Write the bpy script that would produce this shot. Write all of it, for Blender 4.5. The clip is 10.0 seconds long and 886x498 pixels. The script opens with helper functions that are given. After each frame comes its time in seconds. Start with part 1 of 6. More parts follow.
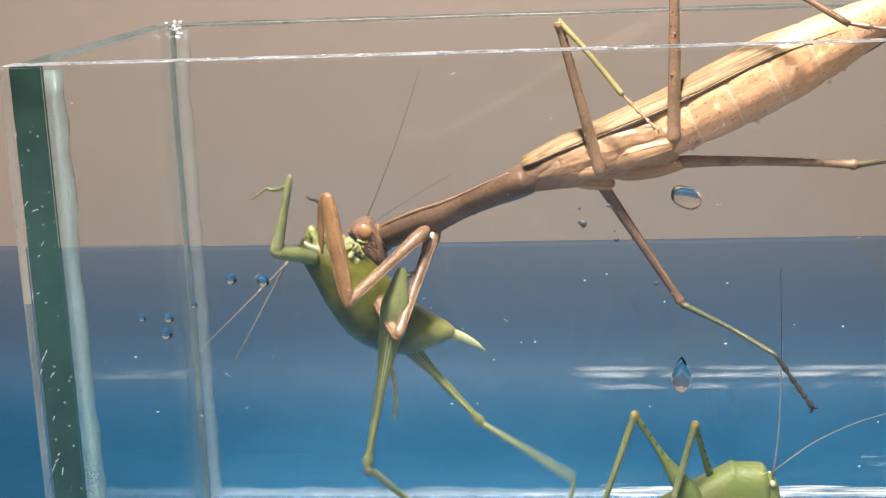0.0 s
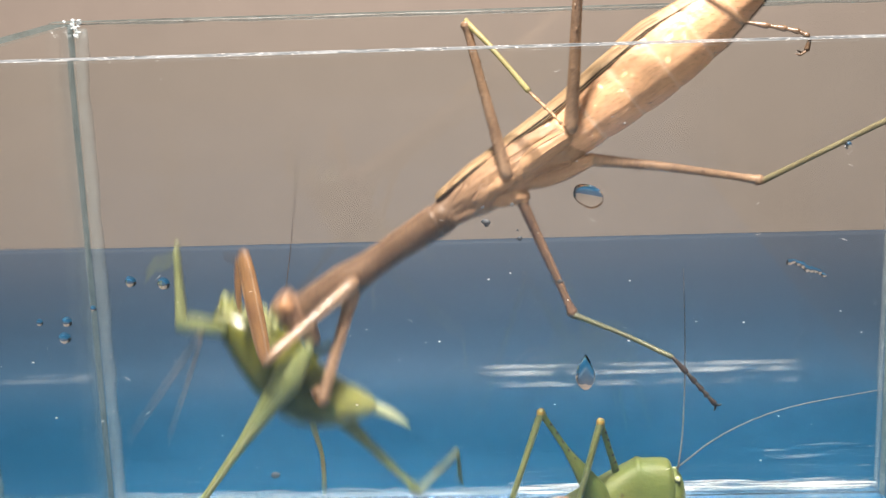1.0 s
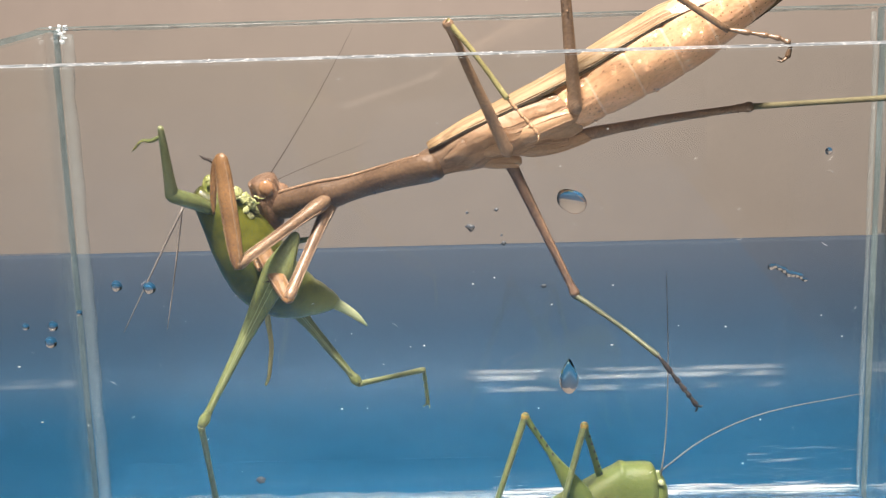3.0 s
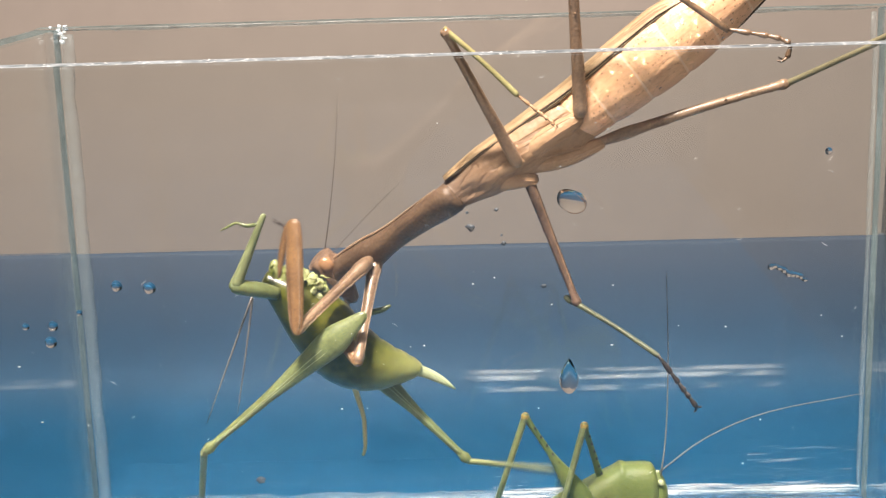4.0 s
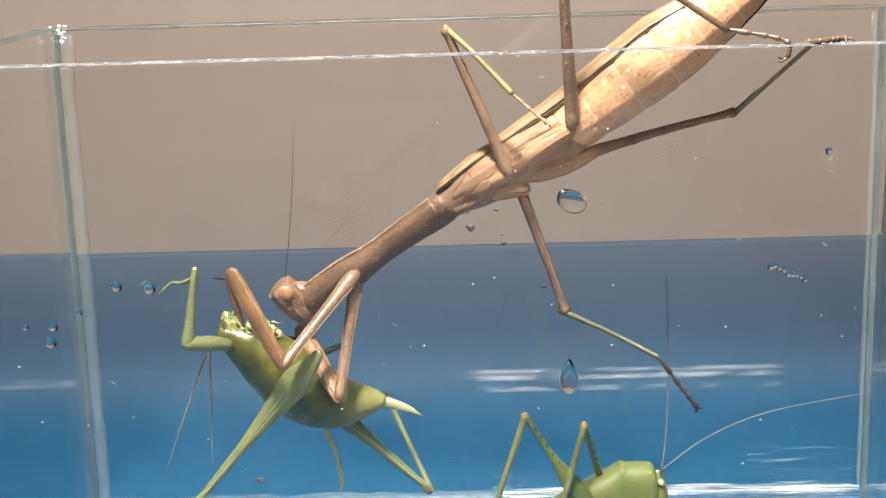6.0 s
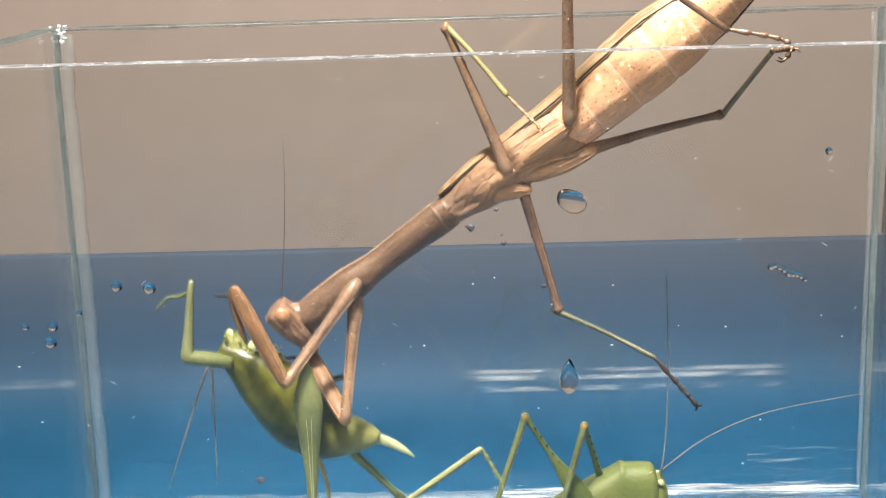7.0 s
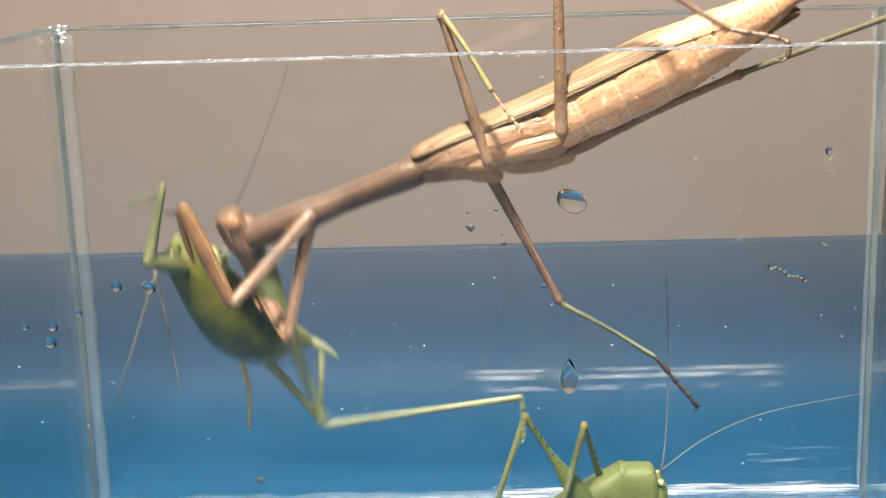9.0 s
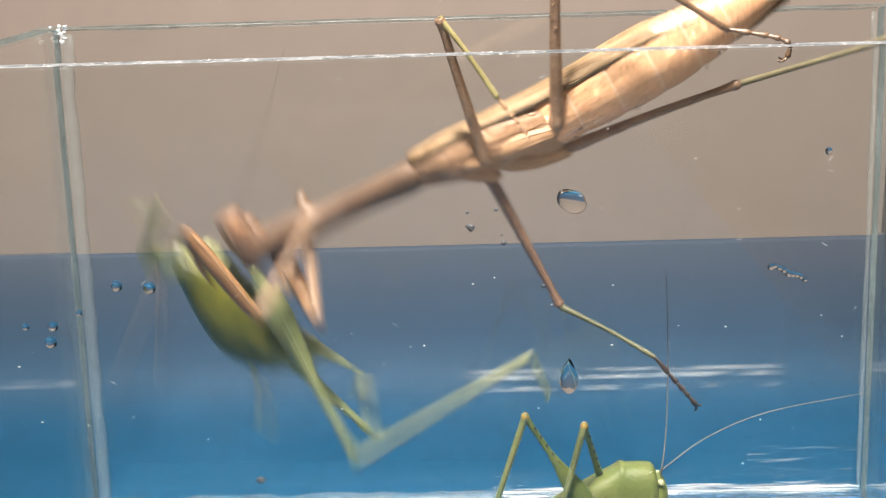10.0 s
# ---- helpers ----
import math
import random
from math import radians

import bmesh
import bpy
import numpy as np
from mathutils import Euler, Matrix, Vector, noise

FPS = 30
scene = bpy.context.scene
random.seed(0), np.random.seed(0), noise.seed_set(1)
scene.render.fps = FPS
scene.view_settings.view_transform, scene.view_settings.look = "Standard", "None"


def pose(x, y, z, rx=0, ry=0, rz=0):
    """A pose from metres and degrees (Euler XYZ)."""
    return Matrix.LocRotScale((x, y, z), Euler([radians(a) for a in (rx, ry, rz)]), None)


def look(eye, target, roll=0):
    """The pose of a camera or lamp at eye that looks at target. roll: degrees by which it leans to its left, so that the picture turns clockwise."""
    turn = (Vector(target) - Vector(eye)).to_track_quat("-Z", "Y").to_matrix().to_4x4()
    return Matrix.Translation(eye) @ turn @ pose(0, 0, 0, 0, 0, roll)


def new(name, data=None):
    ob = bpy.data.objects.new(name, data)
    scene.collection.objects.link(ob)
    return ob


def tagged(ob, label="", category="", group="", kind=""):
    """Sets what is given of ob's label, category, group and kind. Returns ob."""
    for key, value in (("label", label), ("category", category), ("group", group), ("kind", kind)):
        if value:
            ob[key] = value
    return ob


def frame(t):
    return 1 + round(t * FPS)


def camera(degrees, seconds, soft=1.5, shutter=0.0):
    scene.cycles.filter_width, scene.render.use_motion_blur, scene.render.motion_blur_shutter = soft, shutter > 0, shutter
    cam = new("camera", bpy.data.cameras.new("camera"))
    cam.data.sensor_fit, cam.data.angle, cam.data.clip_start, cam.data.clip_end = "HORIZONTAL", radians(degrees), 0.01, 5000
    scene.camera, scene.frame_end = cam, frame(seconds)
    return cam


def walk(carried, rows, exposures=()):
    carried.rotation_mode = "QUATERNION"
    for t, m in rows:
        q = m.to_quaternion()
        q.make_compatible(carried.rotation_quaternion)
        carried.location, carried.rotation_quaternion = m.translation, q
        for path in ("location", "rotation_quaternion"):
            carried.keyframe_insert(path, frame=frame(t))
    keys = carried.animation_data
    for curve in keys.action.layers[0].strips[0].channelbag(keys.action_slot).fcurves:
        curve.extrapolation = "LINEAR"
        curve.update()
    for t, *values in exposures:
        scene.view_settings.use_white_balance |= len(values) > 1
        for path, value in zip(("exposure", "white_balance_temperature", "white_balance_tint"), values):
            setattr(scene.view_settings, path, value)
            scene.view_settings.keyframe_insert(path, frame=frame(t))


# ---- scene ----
cam = camera(35.0, 10.0, soft=1.3, shutter=0.9)
walk(cam, [
    (0.0, pose(-0.00145, -0.18474, 0.11380, 76.512, 2.156, 5.261)),
    (0.3, pose(-0.00183, -0.18515, 0.11407, 76.463, 1.927, 4.986)),
    (0.5, pose(-0.00182, -0.18466, 0.11377, 76.549, 1.941, 4.487)),
    (0.8, pose(-0.00135, -0.18460, 0.11432, 76.563, 1.701, 3.087)),
    (1.0, pose(-0.00020, -0.18367, 0.11366, 76.341, 1.835, 1.694)),
    (1.3, pose(-0.00037, -0.18445, 0.11405, 76.414, 1.767, 1.609)),
    (1.5, pose(-0.00040, -0.18485, 0.11362, 76.572, 1.776, 1.323)),
    (1.8, pose(-0.00075, -0.18512, 0.11371, 76.564, 1.678, 1.026)),
    (2.0, pose(-0.00014, -0.18523, 0.11384, 76.548, 1.647, 0.576)),
    (2.3, pose(-0.00047, -0.18499, 0.11373, 76.625, 1.646, 0.358)),
    (2.5, pose(0.00000, -0.18522, 0.11382, 76.583, 1.696, 0.888)),
    (2.7, pose(0.00011, -0.18518, 0.11378, 76.607, 1.701, 1.132)),
    (2.9, pose(0.00000, -0.18500, 0.11376, 76.583, 1.691, 1.136)),
    (3.8, pose(0.00000, -0.18500, 0.11376, 76.583, 1.691, 1.136)),
    (10.0, pose(0.00000, -0.18500, 0.11376, 76.583, 1.691, 1.136)),
])

MM = 0.001
RIM = 95.6      # tank's upper edge above the table, mm
XL, XR, YB = -80.0, 76.9, 75.0      # outer faces of the tank, mm
GLASS = 5.0
FLOOR = 3.8     # upper face of the tank's floor, mm

# ---- light ----
world = bpy.data.worlds.new("room_daylight")
scene.world = world
world.use_nodes = True
wn = world.node_tree
sky = wn.nodes.new("ShaderNodeTexSky")
sky.sky_type, sky.sun_disc = "NISHITA", False
sky.sun_elevation, sky.sun_rotation = radians(72), radians(188)
wn.links.new(sky.outputs[0], wn.nodes["Background"].inputs[0])
wn.nodes["Background"].inputs[1].default_value = 0.008
lamp_data = bpy.data.lights.new("lamp", "AREA")
lamp_data.shape, lamp_data.size = "DISK", 0.07
lamp_data.energy, lamp_data.color = 8.6, (1.0, 0.89, 0.78)
lamp = new("lamp", lamp_data)
lamp.matrix_world = look((-0.06, -0.19, 0.60), (0, 0.02, 0.05))
scene.view_settings.exposure = 0.57


# ---- materials ----
def material(name, base, other=None, rough=0.5, grain=400.0, blotch=60.0, bump=0.15, metal=0.0, spec=0.5, sheen=None, coat=0.0, subsurface=0.0, mix=1.0):
    """A surface whose colour wanders between base and other at two scales, with a fine relief."""
    m = bpy.data.materials.new(name)
    m.use_nodes = True
    n, l = m.node_tree.nodes, m.node_tree.links
    b = n["Principled BSDF"]
    co = n.new("ShaderNodeTexCoord")
    fine, wide = n.new("ShaderNodeTexNoise"), n.new("ShaderNodeTexNoise")
    fine.inputs["Scale"].default_value, wide.inputs["Scale"].default_value = grain, blotch
    fine.inputs["Detail"].default_value = 6
    for t in (fine, wide):
        l.new(co.outputs["Object"], t.inputs["Vector"])
    add = n.new("ShaderNodeMath")
    add.operation = "ADD"
    l.new(fine.outputs["Fac"], add.inputs[0])
    l.new(wide.outputs["Fac"], add.inputs[1])
    ramp = n.new("ShaderNodeMapRange")
    ramp.inputs[1].default_value, ramp.inputs[2].default_value = 0.7, 1.3
    ramp.inputs[4].default_value = mix
    l.new(add.outputs[0], ramp.inputs[0])
    cm = n.new("ShaderNodeMix")
    cm.data_type = "RGBA"
    l.new(ramp.outputs[0], cm.inputs[0])
    cm.inputs[6].default_value = (*base, 1)
    cm.inputs[7].default_value = (*(other or [c * 0.75 for c in base]), 1)
    l.new(cm.outputs[2], b.inputs["Base Color"])
    b.inputs["Roughness"].default_value = rough
    b.inputs["Metallic"].default_value = metal
    b.inputs["Specular IOR Level"].default_value = spec
    b.inputs["Coat Weight"].default_value = coat
    b.inputs["Coat Roughness"].default_value = 0.12
    if subsurface:
        b.inputs["Subsurface Weight"].default_value = subsurface
        b.inputs["Subsurface Radius"].default_value = (0.9, 0.7, 0.3)
        b.inputs["Subsurface Scale"].default_value = 0.0015
    bp = n.new("ShaderNodeBump")
    bp.inputs["Strength"].default_value, bp.inputs["Distance"].default_value = bump, 0.0004
    l.new(fine.outputs["Fac"], bp.inputs["Height"])
    l.new(bp.outputs[0], b.inputs["Normal"])
    return m


def striped(m, colour, scale, axis, low, high, weight=0.7, distort=1.5):
    """Lays veins or rings of another colour over a material."""
    n, l = m.node_tree.nodes, m.node_tree.links
    b = n["Principled BSDF"]
    old = b.inputs["Base Color"].links[0].from_socket
    co, w = n.new("ShaderNodeTexCoord"), n.new("ShaderNodeTexWave")
    w.bands_direction = axis
    w.inputs["Scale"].default_value, w.inputs["Distortion"].default_value = scale, distort
    w.inputs["Phase Offset"].default_value = math.pi
    l.new(co.outputs["Object"], w.inputs["Vector"])
    r = n.new("ShaderNodeMapRange")
    r.inputs[1].default_value, r.inputs[2].default_value, r.inputs[4].default_value = low, high, weight
    l.new(w.outputs["Fac"], r.inputs[0])
    cm = n.new("ShaderNodeMix")
    cm.data_type = "RGBA"
    l.new(r.outputs[0], cm.inputs[0])
    l.new(old, cm.inputs[6])
    cm.inputs[7].default_value = (*colour, 1)
    l.new(cm.outputs[2], b.inputs["Base Color"])
    return m


def speckled(m, colour, scale, size, weight=0.8):
    """Scatters small dots of another colour over a material."""
    n, l = m.node_tree.nodes, m.node_tree.links
    b = n["Principled BSDF"]
    old = b.inputs["Base Color"].links[0].from_socket
    co, v = n.new("ShaderNodeTexCoord"), n.new("ShaderNodeTexVoronoi")
    v.inputs["Scale"].default_value = scale
    l.new(co.outputs["Object"], v.inputs["Vector"])
    r = n.new("ShaderNodeMapRange")
    r.inputs[1].default_value, r.inputs[2].default_value = size, size * 0.6
    r.inputs[3].default_value, r.inputs[4].default_value = 0.0, weight
    l.new(v.outputs["Distance"], r.inputs[0])
    cm = n.new("ShaderNodeMix")
    cm.data_type = "RGBA"
    l.new(r.outputs[0], cm.inputs[0])
    l.new(old, cm.inputs[6])
    cm.inputs[7].default_value = (*colour, 1)
    l.new(cm.outputs[2], b.inputs["Base Color"])
    return m


def fading(m, colour, start, end, axis=0, weight=1.0):
    """Runs a material's colour over into another along one axis of the part (insects' tones, light painted on the
    tray).
    """
    n, l = m.node_tree.nodes, m.node_tree.links
    b = n["Principled BSDF"]
    old = b.inputs["Base Color"].links[0].from_socket
    co, s = n.new("ShaderNodeTexCoord"), n.new("ShaderNodeSeparateXYZ")
    l.new(co.outputs["Object"], s.inputs[0])
    r = n.new("ShaderNodeMapRange")
    r.inputs[1].default_value, r.inputs[2].default_value, r.inputs[4].default_value = start, end, weight
    l.new(s.outputs[axis], r.inputs[0])
    cm = n.new("ShaderNodeMix")
    cm.data_type = "RGBA"
    l.new(r.outputs[0], cm.inputs[0])
    l.new(old, cm.inputs[6])
    cm.inputs[7].default_value = (*colour, 1)
    l.new(cm.outputs[2], b.inputs["Base Color"])
    return m


def creased(m, colour, stretch, weight=0.5, depth=0.6):
    """Fine drawn-out folds: thin darker lines and a relief that follows them."""
    n, l = m.node_tree.nodes, m.node_tree.links
    b = n["Principled BSDF"]
    old, bump = b.inputs["Base Color"].links[0].from_socket, b.inputs["Normal"].links[0].from_node
    co, mp, t, r = n.new("ShaderNodeTexCoord"), n.new("ShaderNodeMapping"), n.new("ShaderNodeTexNoise"), n.new("ShaderNodeMapRange")
    mp.inputs["Scale"].default_value = stretch
    t.inputs["Scale"].default_value, t.inputs["Detail"].default_value, t.inputs["Distortion"].default_value = 1.0, 5, 0.8
    l.new(co.outputs["Object"], mp.inputs[0])
    l.new(mp.outputs[0], t.inputs["Vector"])
    dist = n.new("ShaderNodeMath")
    dist.operation, dist.inputs[1].default_value = "SUBTRACT", 0.5
    size = n.new("ShaderNodeMath")
    size.operation = "ABSOLUTE"
    l.new(t.outputs["Fac"], dist.inputs[0])
    l.new(dist.outputs[0], size.inputs[0])
    r.inputs[1].default_value, r.inputs[2].default_value = 0.0, 0.045
    r.inputs[3].default_value, r.inputs[4].default_value = weight, 0.0
    l.new(size.outputs[0], r.inputs[0])
    cm = n.new("ShaderNodeMix")
    cm.data_type = "RGBA"
    l.new(r.outputs[0], cm.inputs[0])
    l.new(old, cm.inputs[6])
    cm.inputs[7].default_value = (*colour, 1)
    l.new(cm.outputs[2], b.inputs["Base Color"])
    b2 = n.new("ShaderNodeBump")
    b2.inputs["Strength"].default_value, b2.inputs["Distance"].default_value = depth, 0.0006
    b2.invert = True
    l.new(r.outputs[0], b2.inputs["Height"])
    l.new(bump.outputs[0], b2.inputs["Normal"])
    l.new(b2.outputs[0], b.inputs["Normal"])
    return m


def clear(name, tint=(1, 1, 1), rough=0.0, ior=1.5):
    m = bpy.data.materials.new(name)
    m.use_nodes = True
    b = m.node_tree.nodes["Principled BSDF"]
    b.inputs["Base Color"].default_value = (*tint, 1)
    b.inputs["Transmission Weight"].default_value = 1.0
    b.inputs["Roughness"].default_value, b.inputs["IOR"].default_value = rough, ior
    b.inputs["Specular IOR Level"].default_value = 0.3
    return m


def hazy(name, colour, cover, rough=0.3):
    """A cloudy clear stuff: partly see-through, partly pale."""
    m = material(name, colour, [c * 1.15 for c in colour], rough=rough, grain=500, blotch=150, bump=0.5, spec=0.7)
    n, l = m.node_tree.nodes, m.node_tree.links
    mx, tr, tex = n.new("ShaderNodeMixShader"), n.new("ShaderNodeBsdfTransparent"), n.new("ShaderNodeTexNoise")
    tex.inputs["Scale"].default_value = 220
    r = n.new("ShaderNodeMapRange")
    r.inputs[1].default_value, r.inputs[2].default_value = 0.3, 0.7
    r.inputs[3].default_value, r.inputs[4].default_value = cover * 0.45, min(1, cover * 1.5)
    l.new(tex.outputs["Fac"], r.inputs[0])
    l.new(r.outputs[0], mx.inputs[0])
    l.new(tr.outputs[0], mx.inputs[1])
    l.new(n["Principled BSDF"].outputs[0], mx.inputs[2])
    l.new(mx.outputs[0], n["Material Output"].inputs[0])
    return m


def film(name, colour, cover, stretch, low, high, rough=0.15):
    """A clear film with drawn-out cloudy lines in it."""
    m = hazy(name, colour, cover, rough)
    n, l = m.node_tree.nodes, m.node_tree.links
    mx = n["Material Output"].inputs[0].links[0].from_node
    co, mp, t, r = n.new("ShaderNodeTexCoord"), n.new("ShaderNodeMapping"), n.new("ShaderNodeTexNoise"), n.new("ShaderNodeMapRange")
    mp.inputs["Scale"].default_value = stretch
    t.inputs["Scale"].default_value, t.inputs["Detail"].default_value, t.inputs["Distortion"].default_value = 1.0, 4, 0.6
    r.inputs[1].default_value, r.inputs[2].default_value, r.inputs[4].default_value = low, high, cover
    l.new(co.outputs["Object"], mp.inputs[0])
    l.new(mp.outputs[0], t.inputs["Vector"])
    l.new(t.outputs["Fac"], r.inputs[0])
    l.new(r.outputs[0], mx.inputs[0])
    return m


pane_glass = clear("pane_glass", (0.97, 0.99, 0.985), 0.0, 1.5)
water = clear("water", (1, 1, 1), 0.0, 1.33)
cut_edge = speckled(material("cut_edge_green", (0.012, 0.030, 0.026), (0.022, 0.052, 0.043), rough=0.25, grain=260, blotch=45, bump=0.3, coat=0.4), (0.3, 0.36, 0.33), 600, 0.14, 0.5)
ground_edge = speckled(speckled(material("ground_edge", (0.06, 0.08, 0.1), (0.3, 0.33, 0.36), rough=0.35, grain=1500, blotch=200, bump=1.0, spec=0.5), (0.03, 0.05, 0.06), 300, 0.35, 0.8), (0.95, 0.96, 0.97), 1000, 0.26, 1.0)
frosted_edge = hazy("frosted_edge", (0.42, 0.5, 0.5), 0.3)
grey_edge = material("grey_edge", (0.05, 0.075, 0.08), (0.13, 0.17, 0.18), rough=0.35, grain=400, blotch=80, bump=0.4)
dull_edge = material("dull_edge", (0.03, 0.045, 0.045), (0.14, 0.17, 0.17), rough=0.4, grain=500, blotch=120, bump=0.6)
chip_edge = hazy("chip_edge", (0.12, 0.15, 0.15), 0.36)
silicone = hazy("silicone", (0.45, 0.53, 0.55), 0.1)
front_silicone = hazy("front_silicone", (0.2, 0.3, 0.31), 0.34)
corner_silicone = hazy("corner_silicone", (0.34, 0.40, 0.41), 0.16)
worn_edge = hazy("worn_edge", (0.1, 0.13, 0.13), 0.6)
wet_film = hazy("wet_film", (0.75, 0.82, 0.86), 0.55, 0.08)
wall_paint = material("wall_paint", (0.60, 0.508, 0.458), (0.555, 0.47, 0.425), rough=0.8, grain=60, blotch=4, bump=0.1)
# the grey fade up the tray paints reflection and weaker light into its blue
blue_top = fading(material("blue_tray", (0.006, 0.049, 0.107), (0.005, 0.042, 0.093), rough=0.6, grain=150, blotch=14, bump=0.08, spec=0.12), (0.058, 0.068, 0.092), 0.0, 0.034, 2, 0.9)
# darker than the tray's blue, to offset the lamp falling on the added side
navy_side = material("navy_side", (0.026, 0.032, 0.042), (0.02, 0.026, 0.036), rough=0.6, grain=150, blotch=14, bump=0.08, spec=0.2)
# table, unseen walls and floor are dark so that little light bounces back
table_wood = material("table_laminate", (0.13, 0.085, 0.055), (0.09, 0.06, 0.04), rough=0.5, grain=80, blotch=9)
dim_paint = material("dim_paint", (0.13, 0.125, 0.12), (0.11, 0.105, 0.1), rough=0.8, grain=60, blotch=4, bump=0.1)
floor_mat = material("floor_grey", (0.07, 0.066, 0.062), (0.05, 0.048, 0.046), rough=0.7, grain=30, blotch=3)
wisp_film = film("wisp_film", (0.8, 0.86, 0.9), 0.3, (62, 62, 1900), 0.55, 0.88)
# the strands' white also paints the bottom seam's reflection
strand_gleam_film = film("strand_gleam_film", (0.8, 0.83, 0.85), 0.85, (70, 70, 2000), 0.42, 0.72)
dust_mat = material("dust", (0.75, 0.75, 0.74), rough=0.8)
grime = hazy("grime", (0.07, 0.085, 0.105), 0.75, 0.6)

tan_body = speckled(material("mantis_belly", (0.85, 0.515, 0.31), (0.66, 0.37, 0.205), rough=0.34, grain=1500, blotch=140, bump=0.25, coat=0.3, subsurface=0.08), (0.2, 0.08, 0.03), 1500, 0.24, 0.75)
tan_body = striped(tan_body, (0.97, 0.8, 0.62), 50.7, "X", 0.984, 1.0, 0.4, 0.3)
tan_body = creased(fading(tan_body, (0.22, 0.1, 0.045), 0.038, 0.044, 0, 0.9), (0.2, 0.1, 0.05), (60, 500, 500), 0.2, 0.2)
thorax_mat = creased(material("mantis_thorax", (0.45, 0.275, 0.16), (0.29, 0.165, 0.09), rough=0.48, grain=1680, blotch=160, bump=0.35, coat=0.08), (0.15, 0.075, 0.035), (70, 240, 240), 0.45, 0.5)
# thorax colour runs darker towards the neck
thorax_mat = fading(thorax_mat, (0.13, 0.085, 0.06), 0.011, 0.001, 0, 0.85)
neck_mat = creased(material("mantis_prothorax", (0.19, 0.117, 0.072), (0.08, 0.047, 0.029), spec=0.4, rough=0.42, grain=2160, blotch=180, bump=0.4, coat=0.0), (0.08, 0.045, 0.03), (50, 300, 300), 0.3, 0.2)
wing_mat = creased(striped(material("mantis_wing", (0.45, 0.32, 0.19), (0.33, 0.215, 0.115), rough=0.5, grain=2160, blotch=120, bump=0.3), (0.16, 0.085, 0.04), 210, "Z", 0.82, 0.96, 0.4, 0.25), (0.17, 0.09, 0.04), (9, 420, 420), 0.75, 0.4)
margin_mat = creased(material("wing_margin", (0.56, 0.44, 0.28), (0.42, 0.3, 0.17), rough=0.5, grain=900, blotch=120, bump=0.3), (0.2, 0.11, 0.05), (25, 500, 500), 0.6, 0.3)
leg_brown = material("mantis_leg", (0.36, 0.235, 0.152), (0.18, 0.112, 0.072), rough=0.36, grain=2640, blotch=220, bump=0.35, coat=0.35)
# darker copy of the leg brown: the low thigh's shade is in its colour
shaded_shank = material("mantis_shaded_leg", (0.2, 0.122, 0.08), (0.08, 0.048, 0.033), rough=0.4, grain=2640, blotch=220, bump=0.4, coat=0.2)
leg_dark = material("mantis_foot", (0.045, 0.028, 0.021), (0.016, 0.01, 0.008), rough=0.5, grain=2880, blotch=400, bump=0.3)
leg_olive = material("mantis_shin", (0.4, 0.36, 0.17), (0.27, 0.23, 0.1), rough=0.42, grain=2640, blotch=200, bump=0.25)
shin_grey = material("mantis_grey_shin", (0.22, 0.195, 0.115), (0.14, 0.12, 0.07), rough=0.42, grain=2600, blotch=200, bump=0.25)
# low shin's olive, darkened to carry its shade
shaded_shin = material("mantis_shaded_shin", (0.085, 0.09, 0.045), (0.05, 0.048, 0.026), rough=0.42, grain=2600, blotch=200, bump=0.25)
claw_brown = creased(speckled(material("mantis_foreleg", (0.27, 0.145, 0.06), (0.125, 0.064, 0.027), rough=0.36, grain=2400, blotch=200, bump=0.4, coat=0.25), (0.1, 0.045, 0.02), 700, 0.2, 0.6), (0.14, 0.07, 0.035), (50, 300, 300), 0.25, 0.2)
coxa_pale = material("mantis_hip", (0.48, 0.295, 0.172), (0.32, 0.185, 0.1), rough=0.42, grain=2160, blotch=200, bump=0.35, coat=0.12)
coxa_mat = speckled(material("mantis_coxa", (0.29, 0.185, 0.115), (0.125, 0.076, 0.045), spec=0.7, rough=0.3, grain=2400, blotch=200, bump=0.35, coat=0.3), (0.09, 0.045, 0.022), 900, 0.25, 0.5)
head_mat = creased(material("mantis_head", (0.31, 0.185, 0.115), (0.13, 0.073, 0.043), rough=0.4, grain=2160, blotch=300, bump=0.4, coat=0.25), (0.12, 0.06, 0.035), (300, 300, 120), 0.6, 0.6)
eye_mat = material("mantis_eye", (0.42, 0.23, 0.12), (0.3, 0.16, 0.085), rough=0.2, grain=1500, blotch=300, coat=0.5)
hair_mat = material("antenna_hair", (0.09, 0.06, 0.045), rough=0.6)
green_body = fading(material("katydid_body", (0.018, 0.026, 0.003), (0.11, 0.108, 0.012), rough=0.32, grain=600, blotch=110, bump=0.35, spec=0.5, coat=0.35, subsurface=0.08), (0.32, 0.33, 0.14), 0.023, 0.035, 0, 0.85)
green_leg = material("katydid_leg", (0.178, 0.2, 0.085), (0.095, 0.112, 0.042), rough=0.34, grain=1920, blotch=160, bump=0.25, coat=0.3, subsurface=0.3)
green_shin = material("katydid_shin", (0.215, 0.23, 0.115), (0.13, 0.145, 0.062), rough=0.4, grain=2160, blotch=200, bump=0.2)
shred_mat = material("katydid_shreds", (0.5, 0.5, 0.28), (0.24, 0.27, 0.07), rough=0.25, grain=1680, blotch=300, bump=0.5, coat=0.4)
green_flesh = material("katydid_flesh", (0.12, 0.14, 0.025), (0.32, 0.32, 0.13), rough=0.25, grain=1680, blotch=350, bump=0.8, coat=0.4)
pale_blade = material("katydid_blade", (0.41, 0.43, 0.27), (0.27, 0.31, 0.15), rough=0.35, grain=1680, blotch=150, bump=0.15)
